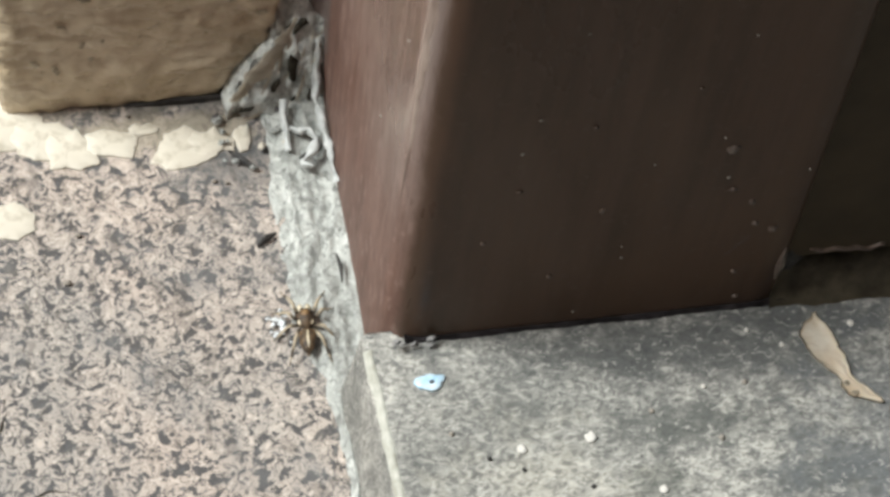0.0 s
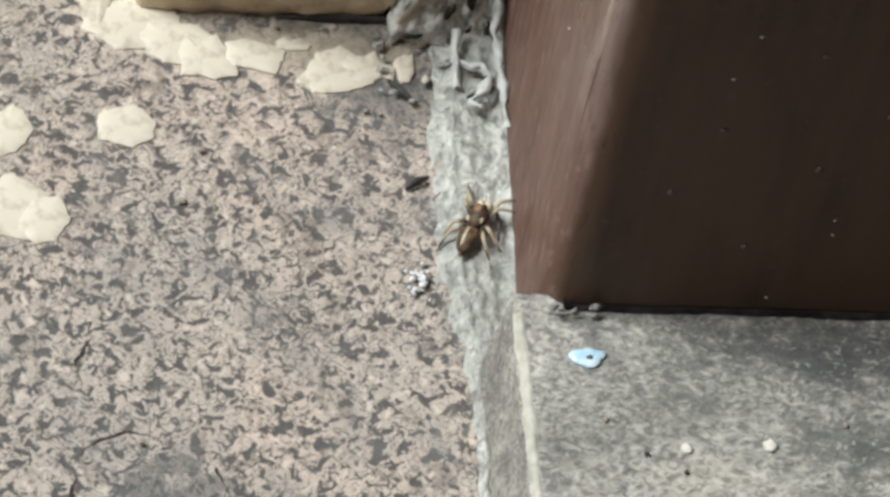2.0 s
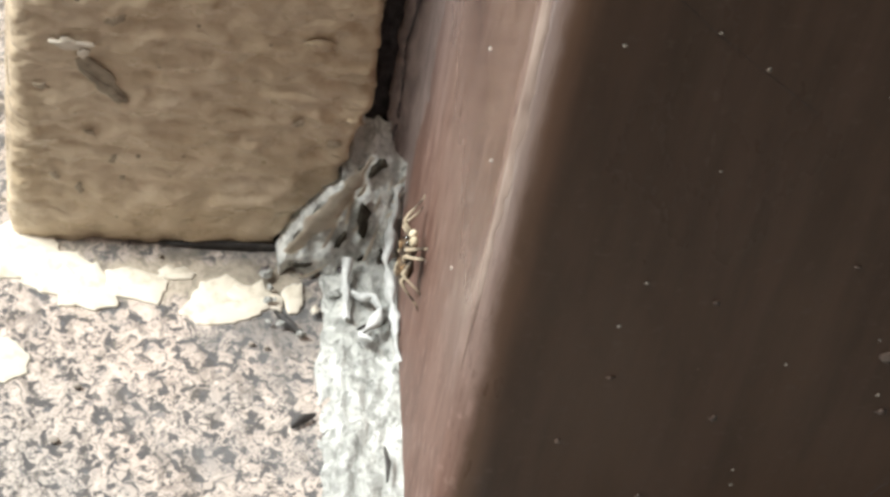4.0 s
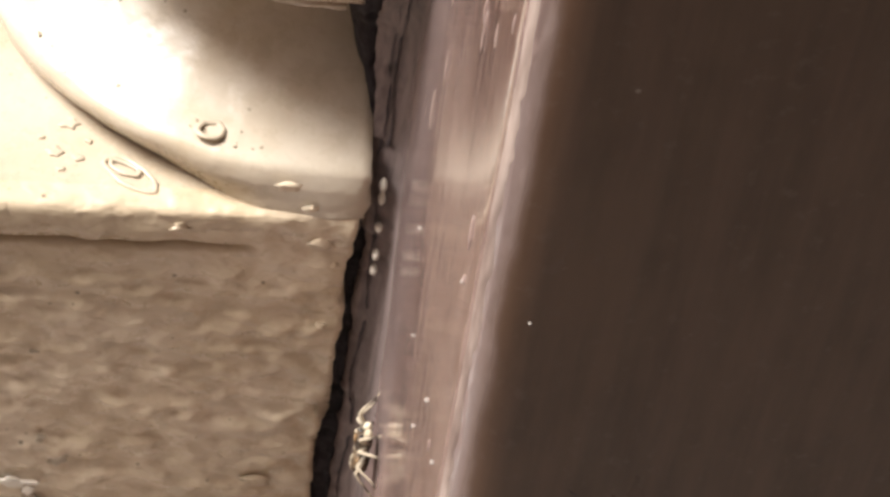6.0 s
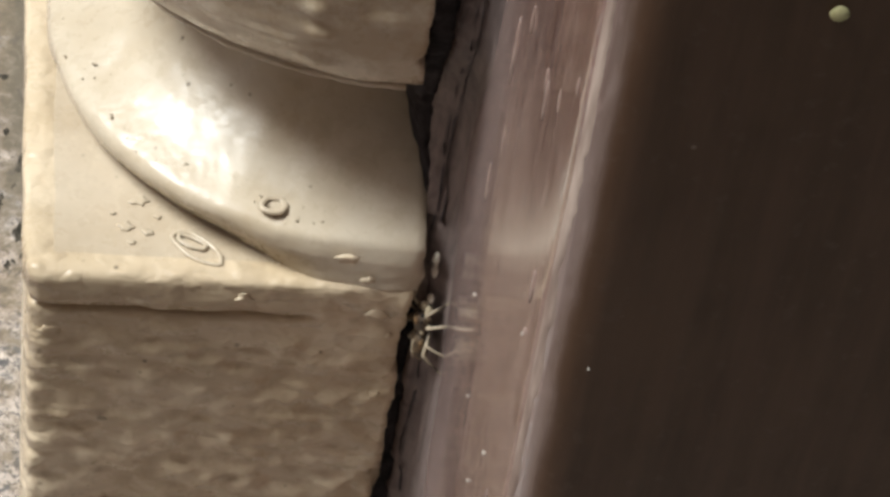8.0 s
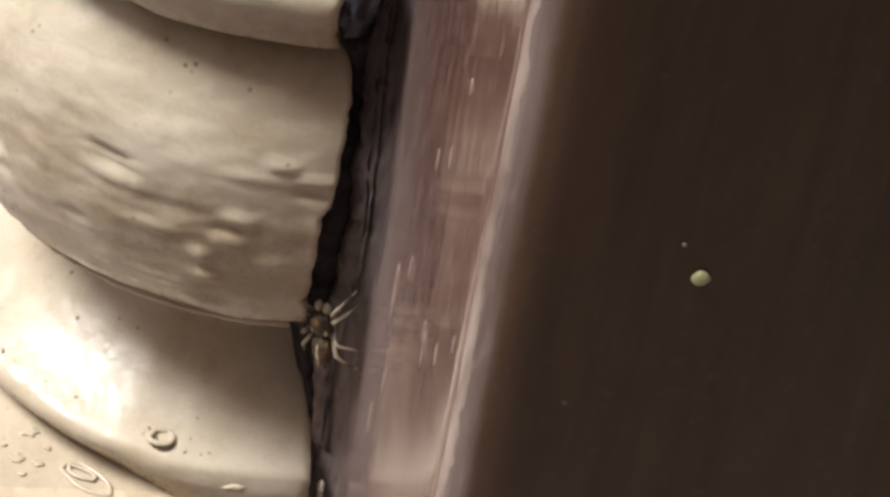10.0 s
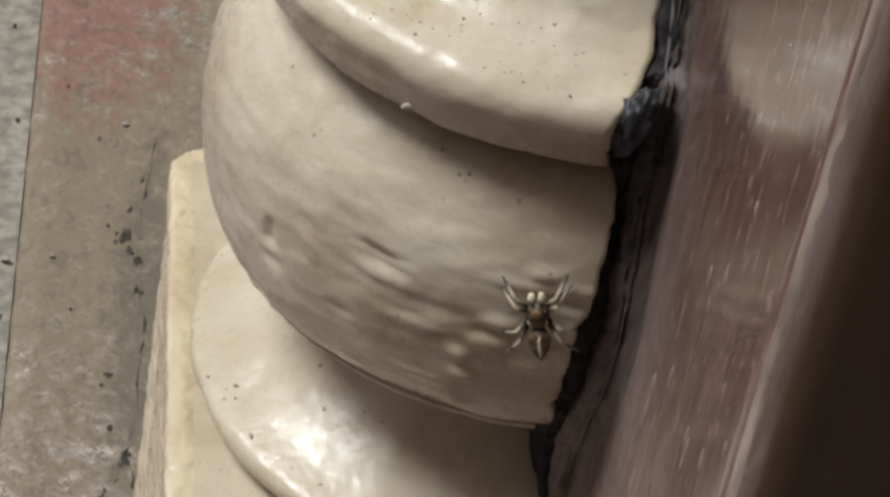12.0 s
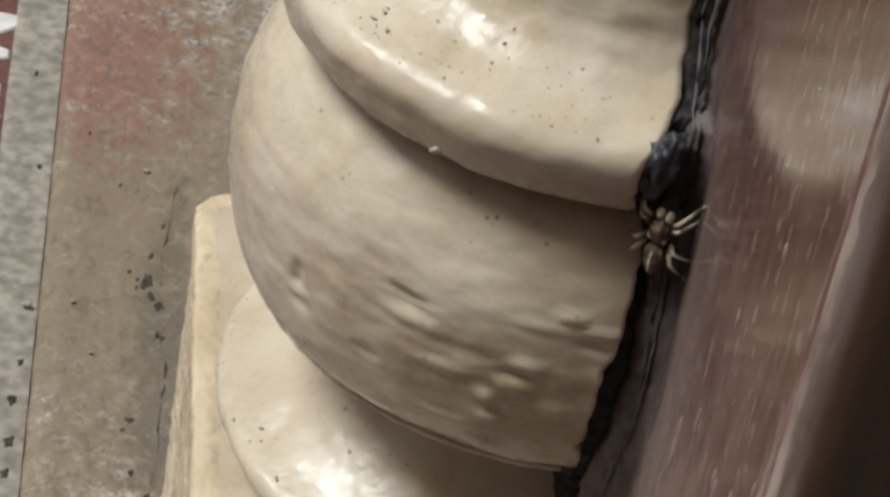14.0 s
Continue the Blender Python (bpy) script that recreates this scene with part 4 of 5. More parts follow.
    for x, z in ((2.1, 9.38), (1.9, 8.4), (5.5, 11.3), (5.5, 8.3), (4.35, 7.65), (7.3, 7.0), (5.8, 7.0), (4.15, 5.0), (4.2, 4.6), (3.54, 2.8), (2.8, 13.7), (4.4, 13.3), (2.6, 11.75), (1.0, 14.0), (2.1, 14.3), (0.6, 17.9), (2.2, 24.2)):
        k = 0.4 + 0.5 * random.random()
        solo("dust_speck", pebble(x, -7.58, z, 0.042 * k, 0.018, 0.040 * k, x, 0.8), DUST, (x, -7.59, z), "tiny pale grain of dust stuck to brown paint", "dust speck", "specks on the post")
    solo("pollen_grain", pebble(2.48, -7.6, 23.72, 0.11, 0.06, 0.11, 3), POLLEN, (2.48, -7.6, 23.72), "small yellow-green crumb stuck to the brown post", "crumb")
    for y, z in ((-5.15, 13.55), (-6.3, 13.7), (-4.8, 10.7), (-6.3, 10.2), (-5.2, 6.4), (-6.2, 17.05), (-2.3, 13.8), (-4.4, 26.4), (-3.2, 12.6), (-4.4, 12.1)):
        k = 0.5 + 0.5 * random.random()
        solo("dust_speck", pebble(-0.01, y, z, 0.02, 0.045 * k, 0.03 * k, y, 0.7), DUST, (0, y, z), "tiny pale grain of dust stuck to brown paint", "dust speck", "specks on the post")
    for y, z in ((0.1, 12.15), (0.08, 11.9), (0.0, 11.35), (-0.1, 10.85), (-0.08, 10.5)):
        solo("paint_drop", pebble(-0.26, y, z, 0.06, 0.10, 0.09 if z < 11.6 else 0.13, z), SPILL, (-0.2, y, z), "small cream paint drop on the black sealant", "paint drop", "paint drops in the joint")


build_wear()


def build_blemishes():
    belly, collar, foot, plinth, top = [bpy.data.objects[k] for k in ("belly_moulding", "collar", "foot_moulding", "plinth", "plinth_top")]

    def on_turn(x, r, z, rx, rz, deep, seed, material, name, label=""):
        y = AXIS[1] - math.sqrt(max(0.04, r * r - (x - AXIS[0]) ** 2))
        part(name, pebble(x, y + 0.35 * deep, z, 1.2 * rx, 0.6 * deep, rz, seed, 0.4), material, belly if z < 21 else collar, label)

    on_turn(-3.69, 5.78, 16.91, 0.05, 0.05, 0.03, 1, SPILL, "paint_nib", "pale raised nib of paint")
    on_turn(-2.34, 5.66, 18.49, 0.05, 0.05, 0.03, 7, SPILL, "paint_nib")
    on_turn(-3.95, 5.50, 21.0, 0.08, 0.07, 0.05, 8, SPILL, "paint_nib")
    on_turn(-1.35, 5.60, 18.67, 0.10, 0.09, 0.03, 9, CREAM, "paint_nib")
    for x, r, z in ((-3.12, 5.46, 19.13), (-4.28, 5.14, 19.83), (-5.74, 5.16, 19.79), (-5.6, 5.4, 19.2), (-5.2, 5.2, 19.6), (-4.7, 5.6, 18.6), (-2.6, 5.2, 19.7)):
        on_turn(x, r, z, 0.045, 0.04, 0.02, x, CRUST, "paint_pit", "brown speck in the paint")
    # burst bubble on the foot moulding
    def ring(x, y, z, rx, ry, turn, tube, parent, label, seed):
        bm = bmesh.new()
        rows = []
        for i in range(28):
            a = 2 * math.pi * i / 28
            w = 1 + 0.22 * noise.noise(Vector((math.cos(a) * 1.5, math.sin(a) * 1.5, seed)))
            row = []
            for b in [2 * math.pi * k / 8 for k in range(8)]:
                u, q = (rx + tube * math.cos(b)) * math.cos(a) * w, (ry + tube * math.cos(b)) * math.sin(a) * w
                row.append(bm.verts.new((x + u * math.cos(turn) - q * math.sin(turn), y + u * math.sin(turn) + q * math.cos(turn), z + 0.8 * tube * math.sin(b))))
            rows.append(row)
        for a, b in zip(rows, rows[1:] + rows[:1]):
            for k in range(8):
                bm.faces.new((a[k], a[(k + 1) % 8], b[(k + 1) % 8], b[k]))
        part("burst_bubble", bm, CREAM, parent, label)

    ring(-2.83, 0.60, 12.63, 0.19, 0.16, 0.0, 0.05, foot, "ring-shaped burst bubble in the paint", 1)
    ring(-3.98, 0.55, 11.68, 0.50, 0.20, -0.72, 0.045, top, "long burst bubble in the paint", 5)
    ring(-4.05, 0.66, 11.69, 0.24, 0.10, -0.5, 0.04, top, "small burst bubble in the paint", 7)
    for i, (x, y, r) in enumerate(((-4.9, 1.55, 0.13), (-5.1, 0.95, 0.12), (-4.75, 0.85, 0.08), (-4.6, 1.2, 0.06), (-5.3, 1.25, 0.05), (-5.0, 0.6, 0.06))):
        part("paint_flake", blob(x, y, 11.66, r, 0.8 * r, 0.03, i + 40, 0.8, 22), CREAM, top, "raised loose flake of paint")
    for x, z, r in ((-1.1, 11.1, 0.16), (-1.3, 11.85, 0.10), (-1.65, 12.3, 0.14), (-3.2, 11.35, 0.12), (-6.2, 10.35, 0.16), (-0.85, 10.6, 0.10), (-1.7, 5.3, 0.20), (-1.0, 3.5, 0.13), (-1.9, 9.9, 0.09), (-0.95, 9.2, 0.10)):
        part("paint_drip", pebble(x, -0.11 if z < 11 else -0.16, z, 1.1 * r, 0.03, 0.75 * r, x, 1.5), ROUGHCREAM, plinth, "small drip of cream paint")
    # crusty grime specks on the ledges that rain reaches
    for owner, r0, r1, z_at, count in ((foot, 4.7, 5.45, lambda r: along([(-r1, z1) for r1, z1 in FOOT[6:]], -r), 50), (collar, 4.1, 5.4, lambda r: along([(-r1, z1) for r1, z1 in COLLAR[7:]], -r), 130)):
        crust = bmesh.new()
        for k in range(count):
            a, r = 0.12 + 1.9 * random.random(), r0 + (r1 - r0) * random.random() ** 0.5
            q = 0.008 + 0.024 * random.random() ** 3
            b = pebble(AXIS[0] - r * math.sin(a), AXIS[1] - r * math.cos(a), z_at(r), q * (1 + random.random()), q, 0.012, k, 0.9, 6 * random.random())
            me = bpy.data.meshes.new("crust")
            b.to_mesh(me)
            b.free()
            crust.from_mesh(me)
            bpy.data.meshes.remove(me)
        tagged(part("grime_specks", crust, CRUST, owner, "crusty brown specks of grime on the ledge"), kind="stuff")
    # gouge on the plinth with a bare white end
    def patch(name, x, z, rx, rz, turn, seed, material, label, deep=0.03, ragged=0.9):
        bm = blob(0, 0, 0, rx, rz, deep, seed, ragged, 36)
        for v in bm.verts:
            a, b, h = v.co
            v.co = Vector((x + a * math.cos(turn) + b * math.sin(turn), -0.13 - h, z - a * math.sin(turn) + b * math.cos(turn)))
        part(name, bm, material, plinth, label)

    patch("gouge", -5.12, 4.35, 0.17, 0.66, -0.58, 3, GOUGE, "grey gouge in the paint", 0.012, 0.7)
    patch("gouge", -5.0, 4.05, 0.10, 0.40, -0.75, 6, GOUGE, "grey gouge in the paint")
    patch("chip", -5.62, 5.10, 0.30, 0.09, 0.1, 4, SPILL, "bare white chip in the paint", 0.05)
    patch("chip", -5.40, 4.92, 0.10, 0.08, 0.6, 9, SPILL, "bare white chip in the paint", 0.05)
    for k, (x, z, r) in enumerate(((-5.33, 8.37, 0.07), (-6.06, 4.05, 0.11), (-5.25, 2.94, 0.09), (-5.8, 1.8, 0.12), (-5.4, 1.5, 0.11), (-4.7, 1.84, 0.07), (-4.86, 2.3, 0.09), (-5.2, 6.25, 0.12), (-1.9, 3.4, 0.10), (-4.9, 5.7, 0.16), (-1.3, 2.9, 0.12))):
        patch("pit", x, z, r, 0.55 * r, 0.3 * k, k + 20, CRUST, "", 0.012)
    # lifted paint at the plinth's foot: thin curled slivers
    def curl(a, b, wide, lift, seed):
        a, b = Vector(a), Vector(b)
        side = (b - a).cross(Vector((0.3, -1, 0.4))).normalized()
        grid = []
        for i in range(17):
            f = i / 16
            p = a + (b - a) * f + Vector((0.25, -0.8, 0.3)) * lift * math.sin(math.pi * f)
            w = wide * (0.25 + math.sin(math.pi * min(1, f + 0.12))) * (1 + 0.4 * noise.noise(Vector((f * 3, seed, 0))) + 0.5 * noise.noise(Vector((f * 9, seed, 4))))
            grid.append([p + side * w * g + Vector((0.1, -1, 0.2)) * 0.22 * w * (1 - g * g) + Vector((0, 0.12 * w * noise.noise(Vector((f * 11, seed, g))), 0)) for g in (-1, -0.5, 0, 0.5, 1)])
        bm = sheet(grid)
        bmesh.ops.solidify(bm, geom=bm.faces[:], thickness=0.025)
        return bm

    for i, (a, b, w, h) in enumerate((((-1.60, -0.58, 1.05), (-0.66, -0.42, 3.0), 0.19, 0.12), ((-1.86, -0.56, 0.5), (-1.45, -0.50, 1.5), 0.12, 0.10), ((-0.95, -0.50, 1.3), (-0.88, -0.25, 2.5), 0.035, 0.05), ((-1.30, -0.66, 0.8), (-1.05, -0.45, 1.6), 0.03, 0.05), ((-1.65, -0.85, 0.2), (-1.2, -0.80, 0.55), 0.035, 0.05), ((-0.60, -0.75, 0.6), (-0.42, -0.55, 1.4), 0.03, 0.05), ((-0.80, -0.02, 6.7), (-0.74, -0.02, 8.2), 0.09, 0.06), ((-0.88, -0.02, 5.9), (-0.84, -0.02, 6.9), 0.05, 0.05))):
        part("lifted_flake", curl(a, b, w, h, i), SPILL if i < 6 else ROUGHCREAM, plinth, "curled sliver of lifted cream paint")
    grid = []
    for i in range(64):
        z = -0.15 + 3.3 * i / 63
        left = -cut_at(max(z, 0.0)) + 0.06
        row = []
        for k in range(44):
            f = k / 43
            x = left + (0.03 - left) * f
            p = Vector((x, 0, z))
            y = 0.03 - 0.62 * max(0.0, 1 - z / 3.2) ** 1.3 - 0.10 * f
            y -= 0.16 * noise.noise(p * 1.5) + 0.13 * noise.noise(p * Vector((3.6, 1, 2.2)) + Vector((4, 0, 0))) + 0.08 * noise.noise(p * Vector((8, 1, 5)))
            y += 0.30 * max(0.0, noise.noise(p * Vector((3.2, 1, 1.3)) + Vector((9, 0, 3))) - 0.22)
            row.append((x, y + (0.5 if k == 0 else 0.0) + 0.35 * max(0.0, (z - 2.4) / 0.75), z))
        grid.append(row)
    solo("cement_plug", sheet(grid), PLUG, (-0.7, 0.4, 0.4), "rough pale grey cement plug at the foot of the joint", "cement", kind="structure")
    for a, b, r in (((-0.62, 0.9), (-0.72, 1.75), 0.11), ((-1.52, 1.0), (-1.28, 1.5), 0.10), ((-0.62, 2.2), (-0.45, 2.6), 0.10), ((-1.05, 0.7), (-0.95, 1.0), 0.06), ((-0.32, 0.3), (-0.3, 0.7), 0.05), ((-1.75, 0.25), (-1.5, 0.3), 0.06)):
        bm = pebble(0, 0.05, 0, 0.8 * r, 0.06, 0.5 * math.dist(a, b) + 0.08, a[0], 1.2)
        lean = math.atan2(b[0] - a[0], b[1] - a[1])
        for v in bm.verts:
            x, y, z = v.co
            v.co = Vector(((a[0] + b[0]) / 2 + x * math.cos(lean) + z * math.sin(lean), -0.10 - 0.62 * max(0.0, 1 - a[1] / 3.2) ** 1.3 + y, (a[1] + b[1]) / 2 - x * math.sin(lean) + z * math.cos(lean)))
        part("hole", bm, PIT, bpy.data.objects["cement_plug"], "dark hole in the cement")
    rubble = bpy.data.objects["cement_plug"]
    for i in range(34):
        x, z = random.uniform(-1.75, -0.12), random.uniform(0.05, 2.5)
        if x < -cut_at(z) + 0.1:
            continue
        long, lean = random.uniform(0.15, 0.5), random.uniform(0.1, 0.75)
        y = -0.12 - 0.62 * max(0.0, 1 - z / 3.2) ** 1.3
        part("sliver", curl((x, y, z), (x + long * math.sin(lean), y + 0.15 * long, z + long * math.cos(lean)), random.uniform(0.015, 0.045), 0.03, 50 + i), (SPILL, PLUG, SPILL, PLUG, PIT)[i % 5], rubble, "thin sliver of old paint and cement")
    for i, line in enumerate((((-0.10, -0.28, 2.1), (-0.16, -0.42, 1.5), (-0.20, -0.62, 1.05), (-0.20, -0.95, 0.82), (-0.17, -1.3, 0.70), (-0.12, -1.7, 0.62), (-0.07, -2.2, 0.55), (-0.04, -2.8, 0.48)), ((-0.80, -1.25, 0.42), (-0.62, -1.42, 0.50), (-0.42, -1.45, 0.58), (-0.32, -1.68, 0.56), (-0.45, -1.9, 0.48), (-0.66, -2.15, 0.40), (-0.42, -2.28, 0.46)), ((-0.86, -0.72, 0.62), (-0.90, -1.0, 0.48), (-0.86, -1.35, 0.40), (-0.88, -1.8, 0.30)))):
        grid = []
        for p, q in zip(line, line[1:]):
            for k in range(9):
                c = Vector(p).lerp(Vector(q), k / 9)
                n1, n2 = noise.noise(c * 2.4 + Vector((i, 0, 0))), noise.noise(c * 6.5)
                c += Vector((0.07 * n1, 0, 0.03 * n2))
                w = max(0.012, 0.07 + 0.07 * n1 + 0.06 * n2)
                side = (Vector(q) - Vector(p)).cross(Vector((0, -0.5, 1))).normalized()
                up = Vector((0, -0.03, 0.07))
                grid.append([c - side * w - up, c - side * 0.6 * w + up * 0.7, c + up, c + side * 0.6 * w + up * 0.7, c + side * w - up])
        part("sealant_thread", sheet(grid), LACE, rubble, "whitish thread of old sealant on the cement")
    # black lump in place of the shadow gap at the plinth's foot
    part("plinth_gap_shade", pebble(-2.75, -0.10, 0.05, 1.15, 0.07, 0.09, 4, 0.5), BLACKISH, plinth, "black sliver put in for the shadow gap under the plinth")
    for i in range(26):
        x, y = random.uniform(-2.3, -0.3), random.uniform(-2.0, 0.3)
        r = 0.04 + 0.09 * random.random()
        z = max(0.06, 0.12 + 0.55 * max(0.0, (y + 1.2) / 1.6) * max(0.0, (x + 1.5) / 1.5))
        solo("rubble_crumb", pebble(x, y, z, r, 0.7 * r, 0.45 * r, i + 90, 1.1, 6 * random.random()), (CEMENT, SPILL, CEMENT, SMEAR)[i % 4], (x, y, z), "crumb of broken cement in the joint", "rubble", "rubble at the plinth's foot")


build_blemishes()


# ---- small things on the floor and sill ----
def build_litter():
    for x, y, k in ((-7.57, 22.15, 0.22), (-7.66, 20.83, 0.2), (-7.96, 17.88, 0.26), (-8.1, 17.3, 0.14), (-7.98, 15.32, 0.16), (-7.46, 23.29, 0.18), (-6.55, 27.67, 0.2), (-8.0, 22.9, 0.16), (-8.4, 23.4, 0.1), (-7.8, 15.9, 0.12), (-8.9, 27.0, 0.1), (-10.75, 19.5, 0.14), (-10.8, 18.1, 0.2), (-10.72, 16.6, 0.22), (-10.7, 15.5, 0.18), (-11.0, 14.4, 0.16), (-11.1, 27.5, 0.12), (-11.6, 31.8, 0.1), (-9.9, 29.2, 0.09)):
        part("pit", blob(x, y, slab_z(x, y) - 0.02 if x > slab_edge(y) else -0.1, 0.5 * k, k, 0.022, x, 0.6, 26), PIT, floor)
    for k in range(26):
        y = 11.5 + 14.5 * random.random()
        x, r = -7.55 - 0.03 * (y - 12) + 0.28 * random.gauss(0, 1), 0.07 + 0.16 * random.random() ** 2
        part("pit", blob(x, y, slab_z(x, y) - 0.02, 0.6 * r, 1.2 * r, 0.022, k, 1.0, 26), PIT, floor)
    # cracks in the slab
    for line in (((-7.1, -6.6), (-7.25, -7.6), (-7.1, -8.9), (-7.3, -10.0), (-7.42, -11.1), (-7.5, -11.9), (-7.55, -12.6)), ((-7.1, -9.05), (-6.8, -8.72), (-6.3, -8.68), (-5.7, -8.9)), ((-4.98, -9.3), (-4.85, -9.9), (-4.9, -10.5)), ((-6.9, 12.0), (-7.3, 15.5), (-7.2, 19.0), (-7.6, 23.0), (-7.4, 28.0))):
        grid = []
        for (x0, y0), (x1, y1) in zip(line, line[1:]):
            for q in range(14):
                f = q / 14
                x, y = x0 + (x1 - x0) * f, y0 + (y1 - y0) * f
                side = Vector((y1 - y0, x0 - x1, 0)).normalized()
                sway = 0.12 * noise.noise(Vector((x * 2.1, y * 2.1, 0))) + 0.06 * noise.noise(Vector((x * 6, y * 6, 4)))
                w = max(0.004, (0.055 if y < -8.4 else 0.025) + 0.07 * noise.noise(Vector((x * 1.3, y * 1.3, 9))) + 0.03 * noise.noise(Vector((x * 5, y * 5, 9))))
                grid.append([(x + side.x * (sway + w * g), y + side.y * (sway + w * g), slab_z(x, y) + h) for g, h in ((-1, -0.01), (0, 0.008), (1, -0.01))])
        part("crack", sheet(grid), PIT, floor, "dark crack in the stone")
    for i, (x, y, rx, ry, rag) in enumerate(((-8.6, -2.8, 0.34, 0.46, 0.35), (-6.6, -2.62, 0.50, 0.42, 0.5), (-8.55, -4.45, 0.75, 0.62, 0.7), (-7.95, -4.65, 0.42, 0.45, 0.6), (-6.5, -0.35, 0.80, 0.62, 0.7), (-5.8, -0.75, 0.55, 0.48, 0.8), (-5.25, -1.08, 0.55, 0.42, 0.8), (-4.4, -0.98, 0.50, 0.36, 0.8), (-3.75, -0.72, 0.28, 0.14, 0.9), (-3.0, -1.32, 0.55, 0.50, 0.8), (-2.4, -1.18, 0.42, 0.32, 1.0), (-1.75, -1.15, 0.16, 0.36, 0.8), (-7.2, 0.7, 0.35, 1.0, 0.5), (-10.3, -3.8, 0.2, 0.2, 0.4))):
        solo("paint_spill", splash(x, y, -0.03, 1.14 * rx, 1.12 * ry, 0.036 + 0.0012 * i, i + 3, rag), SPILL, (x, y, 0), "dried cream paint spill on speckled stone floor", "paint spill", "paint spills")
    # twig and seed husks on the cement
    def stick(points, radius):
        bm = bmesh.new()
        rings = []
        for k, (x, y, z) in enumerate(points):
            f = radius * (1 - 0.6 * abs(2 * k / (len(points) - 1) - 1) ** 2)
            rings.append([bm.verts.new((x + f * math.cos(a), y + 0.5 * f * math.sin(a), z + f * math.sin(a))) for a in [2 * math.pi * j / 7 for j in range(7)]])
        for a, b in zip(rings, rings[1:]):
            for j in range(7):
                bm.faces.new((a[j], a[(j + 1) % 7], b[(j + 1) % 7], b[j]))
        bm.faces.new(rings[0])
        bm.faces.new(rings[-1])
        return bm
    solo("twig", stick([(-2.05, -1.5, 0.1), (-1.93, -1.66, 0.15), (-1.78, -1.82, 0.15), (-1.6, -1.98, 0.1)], 0.075), BLACKISH, (-1.8, -1.78, 0.05), "short black bit of twig on the cement", "twig")
    solo("seed_husk", stick([(-1.78, -3.8, 0.08), (-1.62, -3.68, 0.13), (-1.42, -3.56, 0.1)], 0.09), BLACKISH, (-1.6, -3.67, 0.05), "dark grey seed husk lying on the cement", "seed husk")
    solo("twig", stick([(-0.68, -1.92, 0.26), (-0.5, -1.86, 0.3), (-0.3, -1.82, 0.34)], 0.06), BLACKISH, (-0.5, -1.86, 0.3), "short black bit of twig on the cement", "twig")
    solo("twig", stick([(-0.30, -4.3, 0.3), (-0.26, -4.6, 0.32), (-0.28, -4.95, 0.3)], 0.05), BLACKISH, (-0.27, -4.6, 0.3), "short black bit of twig on the cement", "twig")
    tuft = thing("web_tuft", (-1.68, -5.7, 0.1), "small white tuft of old web and droppings", "web")
    for k in range(22):
        part("tuft", pebble(-1.66 + 0.11 * random.gauss(0, 1), -5.65 + 0.14 * random.gauss(0, 1), 0.06 + 0.05 * random.random(), 0.02 + 0.06 * random.random() ** 2, 0.025 + 0.04 * random.random(), 0.02, k, 1.3, 6 * random.random()), WEB, tuft)
    clump = thing("dust_clump", (0.4, -7.6, 2.3), "grey clump of dust and web at the foot of the post", "dust")
    for k in range(16):
        part("tuft", pebble(0.15 + 0.75 * random.random(), -7.66 - 0.1 * random.random(), 2.36 + 0.22 * random.random(), 0.03 + 0.06 * random.random(), 0.03, 0.03 + 0.05 * random.random(), k, 0.7), WEBGREY, clump)
    solo("plastic_flake", blob(0.68, -8.48, 2.3, 0.30, 0.16, 0.05, 5, 0.5), FLAKE, (0.68, -8.48, 2.3), "shiny pale blue flake of plastic on the sill", "plastic flake")
    part("hole", pebble(0.72, -8.5, 2.35, 0.05, 0.04, 0.015, 3), BLACKISH, bpy.data.objects["plastic_flake"], "dark hole in the flake")
    # dead leaf
    grid = []
    spine = ((8.28, -7.90), (8.20, -8.16), (8.19, -8.42), (8.24, -8.68), (8.33, -8.92), (8.42, -9.14), (8.52, -9.34), (8.64, -9.60), (8.74, -9.78), (8.92, -9.86), (9.1, -9.98))
    half_width = ((-1, 0.02), (0, 0.02), (0.5, 0.05), (1, 0.19), (2, 0.27), (3, 0.27), (4, 0.25), (5, 0.20), (5.8, 0.11), (6.5, 0.13), (7.2, 0.22), (8, 0.21), (9, 0.13), (10, 0.03))
    for i in range(61):
        f = i / 60 * 9.999
        k = int(f)
        cx, cy = [a + (b - a) * (f - k) for a, b in zip(spine[k], spine[k + 1])]
        row = []
        for q in range(-5, 6):
            g = q / 5
            w = along(half_width, f) * (1 + 0.16 * noise.noise(Vector((f * 1.4, 4 * (1 if g > 0 else -1), 0))) + 0.10 * noise.noise(Vector((f * 4, g, 3))))
            fold = 0.05 * math.exp(-((g - 0.35) / 0.18) ** 2) * max(0.0, min(1.0, f - 4))
            row.append((cx + 1.18 * w * g, cy - 0.05 * w * g, 2.34 + 0.05 * abs(g) ** 3 + 0.03 * noise.noise(Vector((f * 0.9, g * 1.6, 1))) + 0.015 * noise.noise(Vector((f * 3, g * 4, 1))) + fold))
        grid.append(row)
    bm = sheet(grid)
    bmesh.ops.solidify(bm, geom=bm.faces[:], thickness=0.03)
    solo("dead_leaf", bm, LEAF, (8.8, -8.8, 2.3), "curled pale brown dead leaf with two holes on the stone sill", "leaf")
    for x, y, r in ((8.52, -9.50, 0.055), (8.63, -9.72, 0.07)):
        part("hole", blob(x, y, 2.375, 1.1 * r, 0.8 * r, 0.012, x, 0.6, 18), GOUGE, bpy.data.objects["dead_leaf"], "dark hole eaten through the leaf")
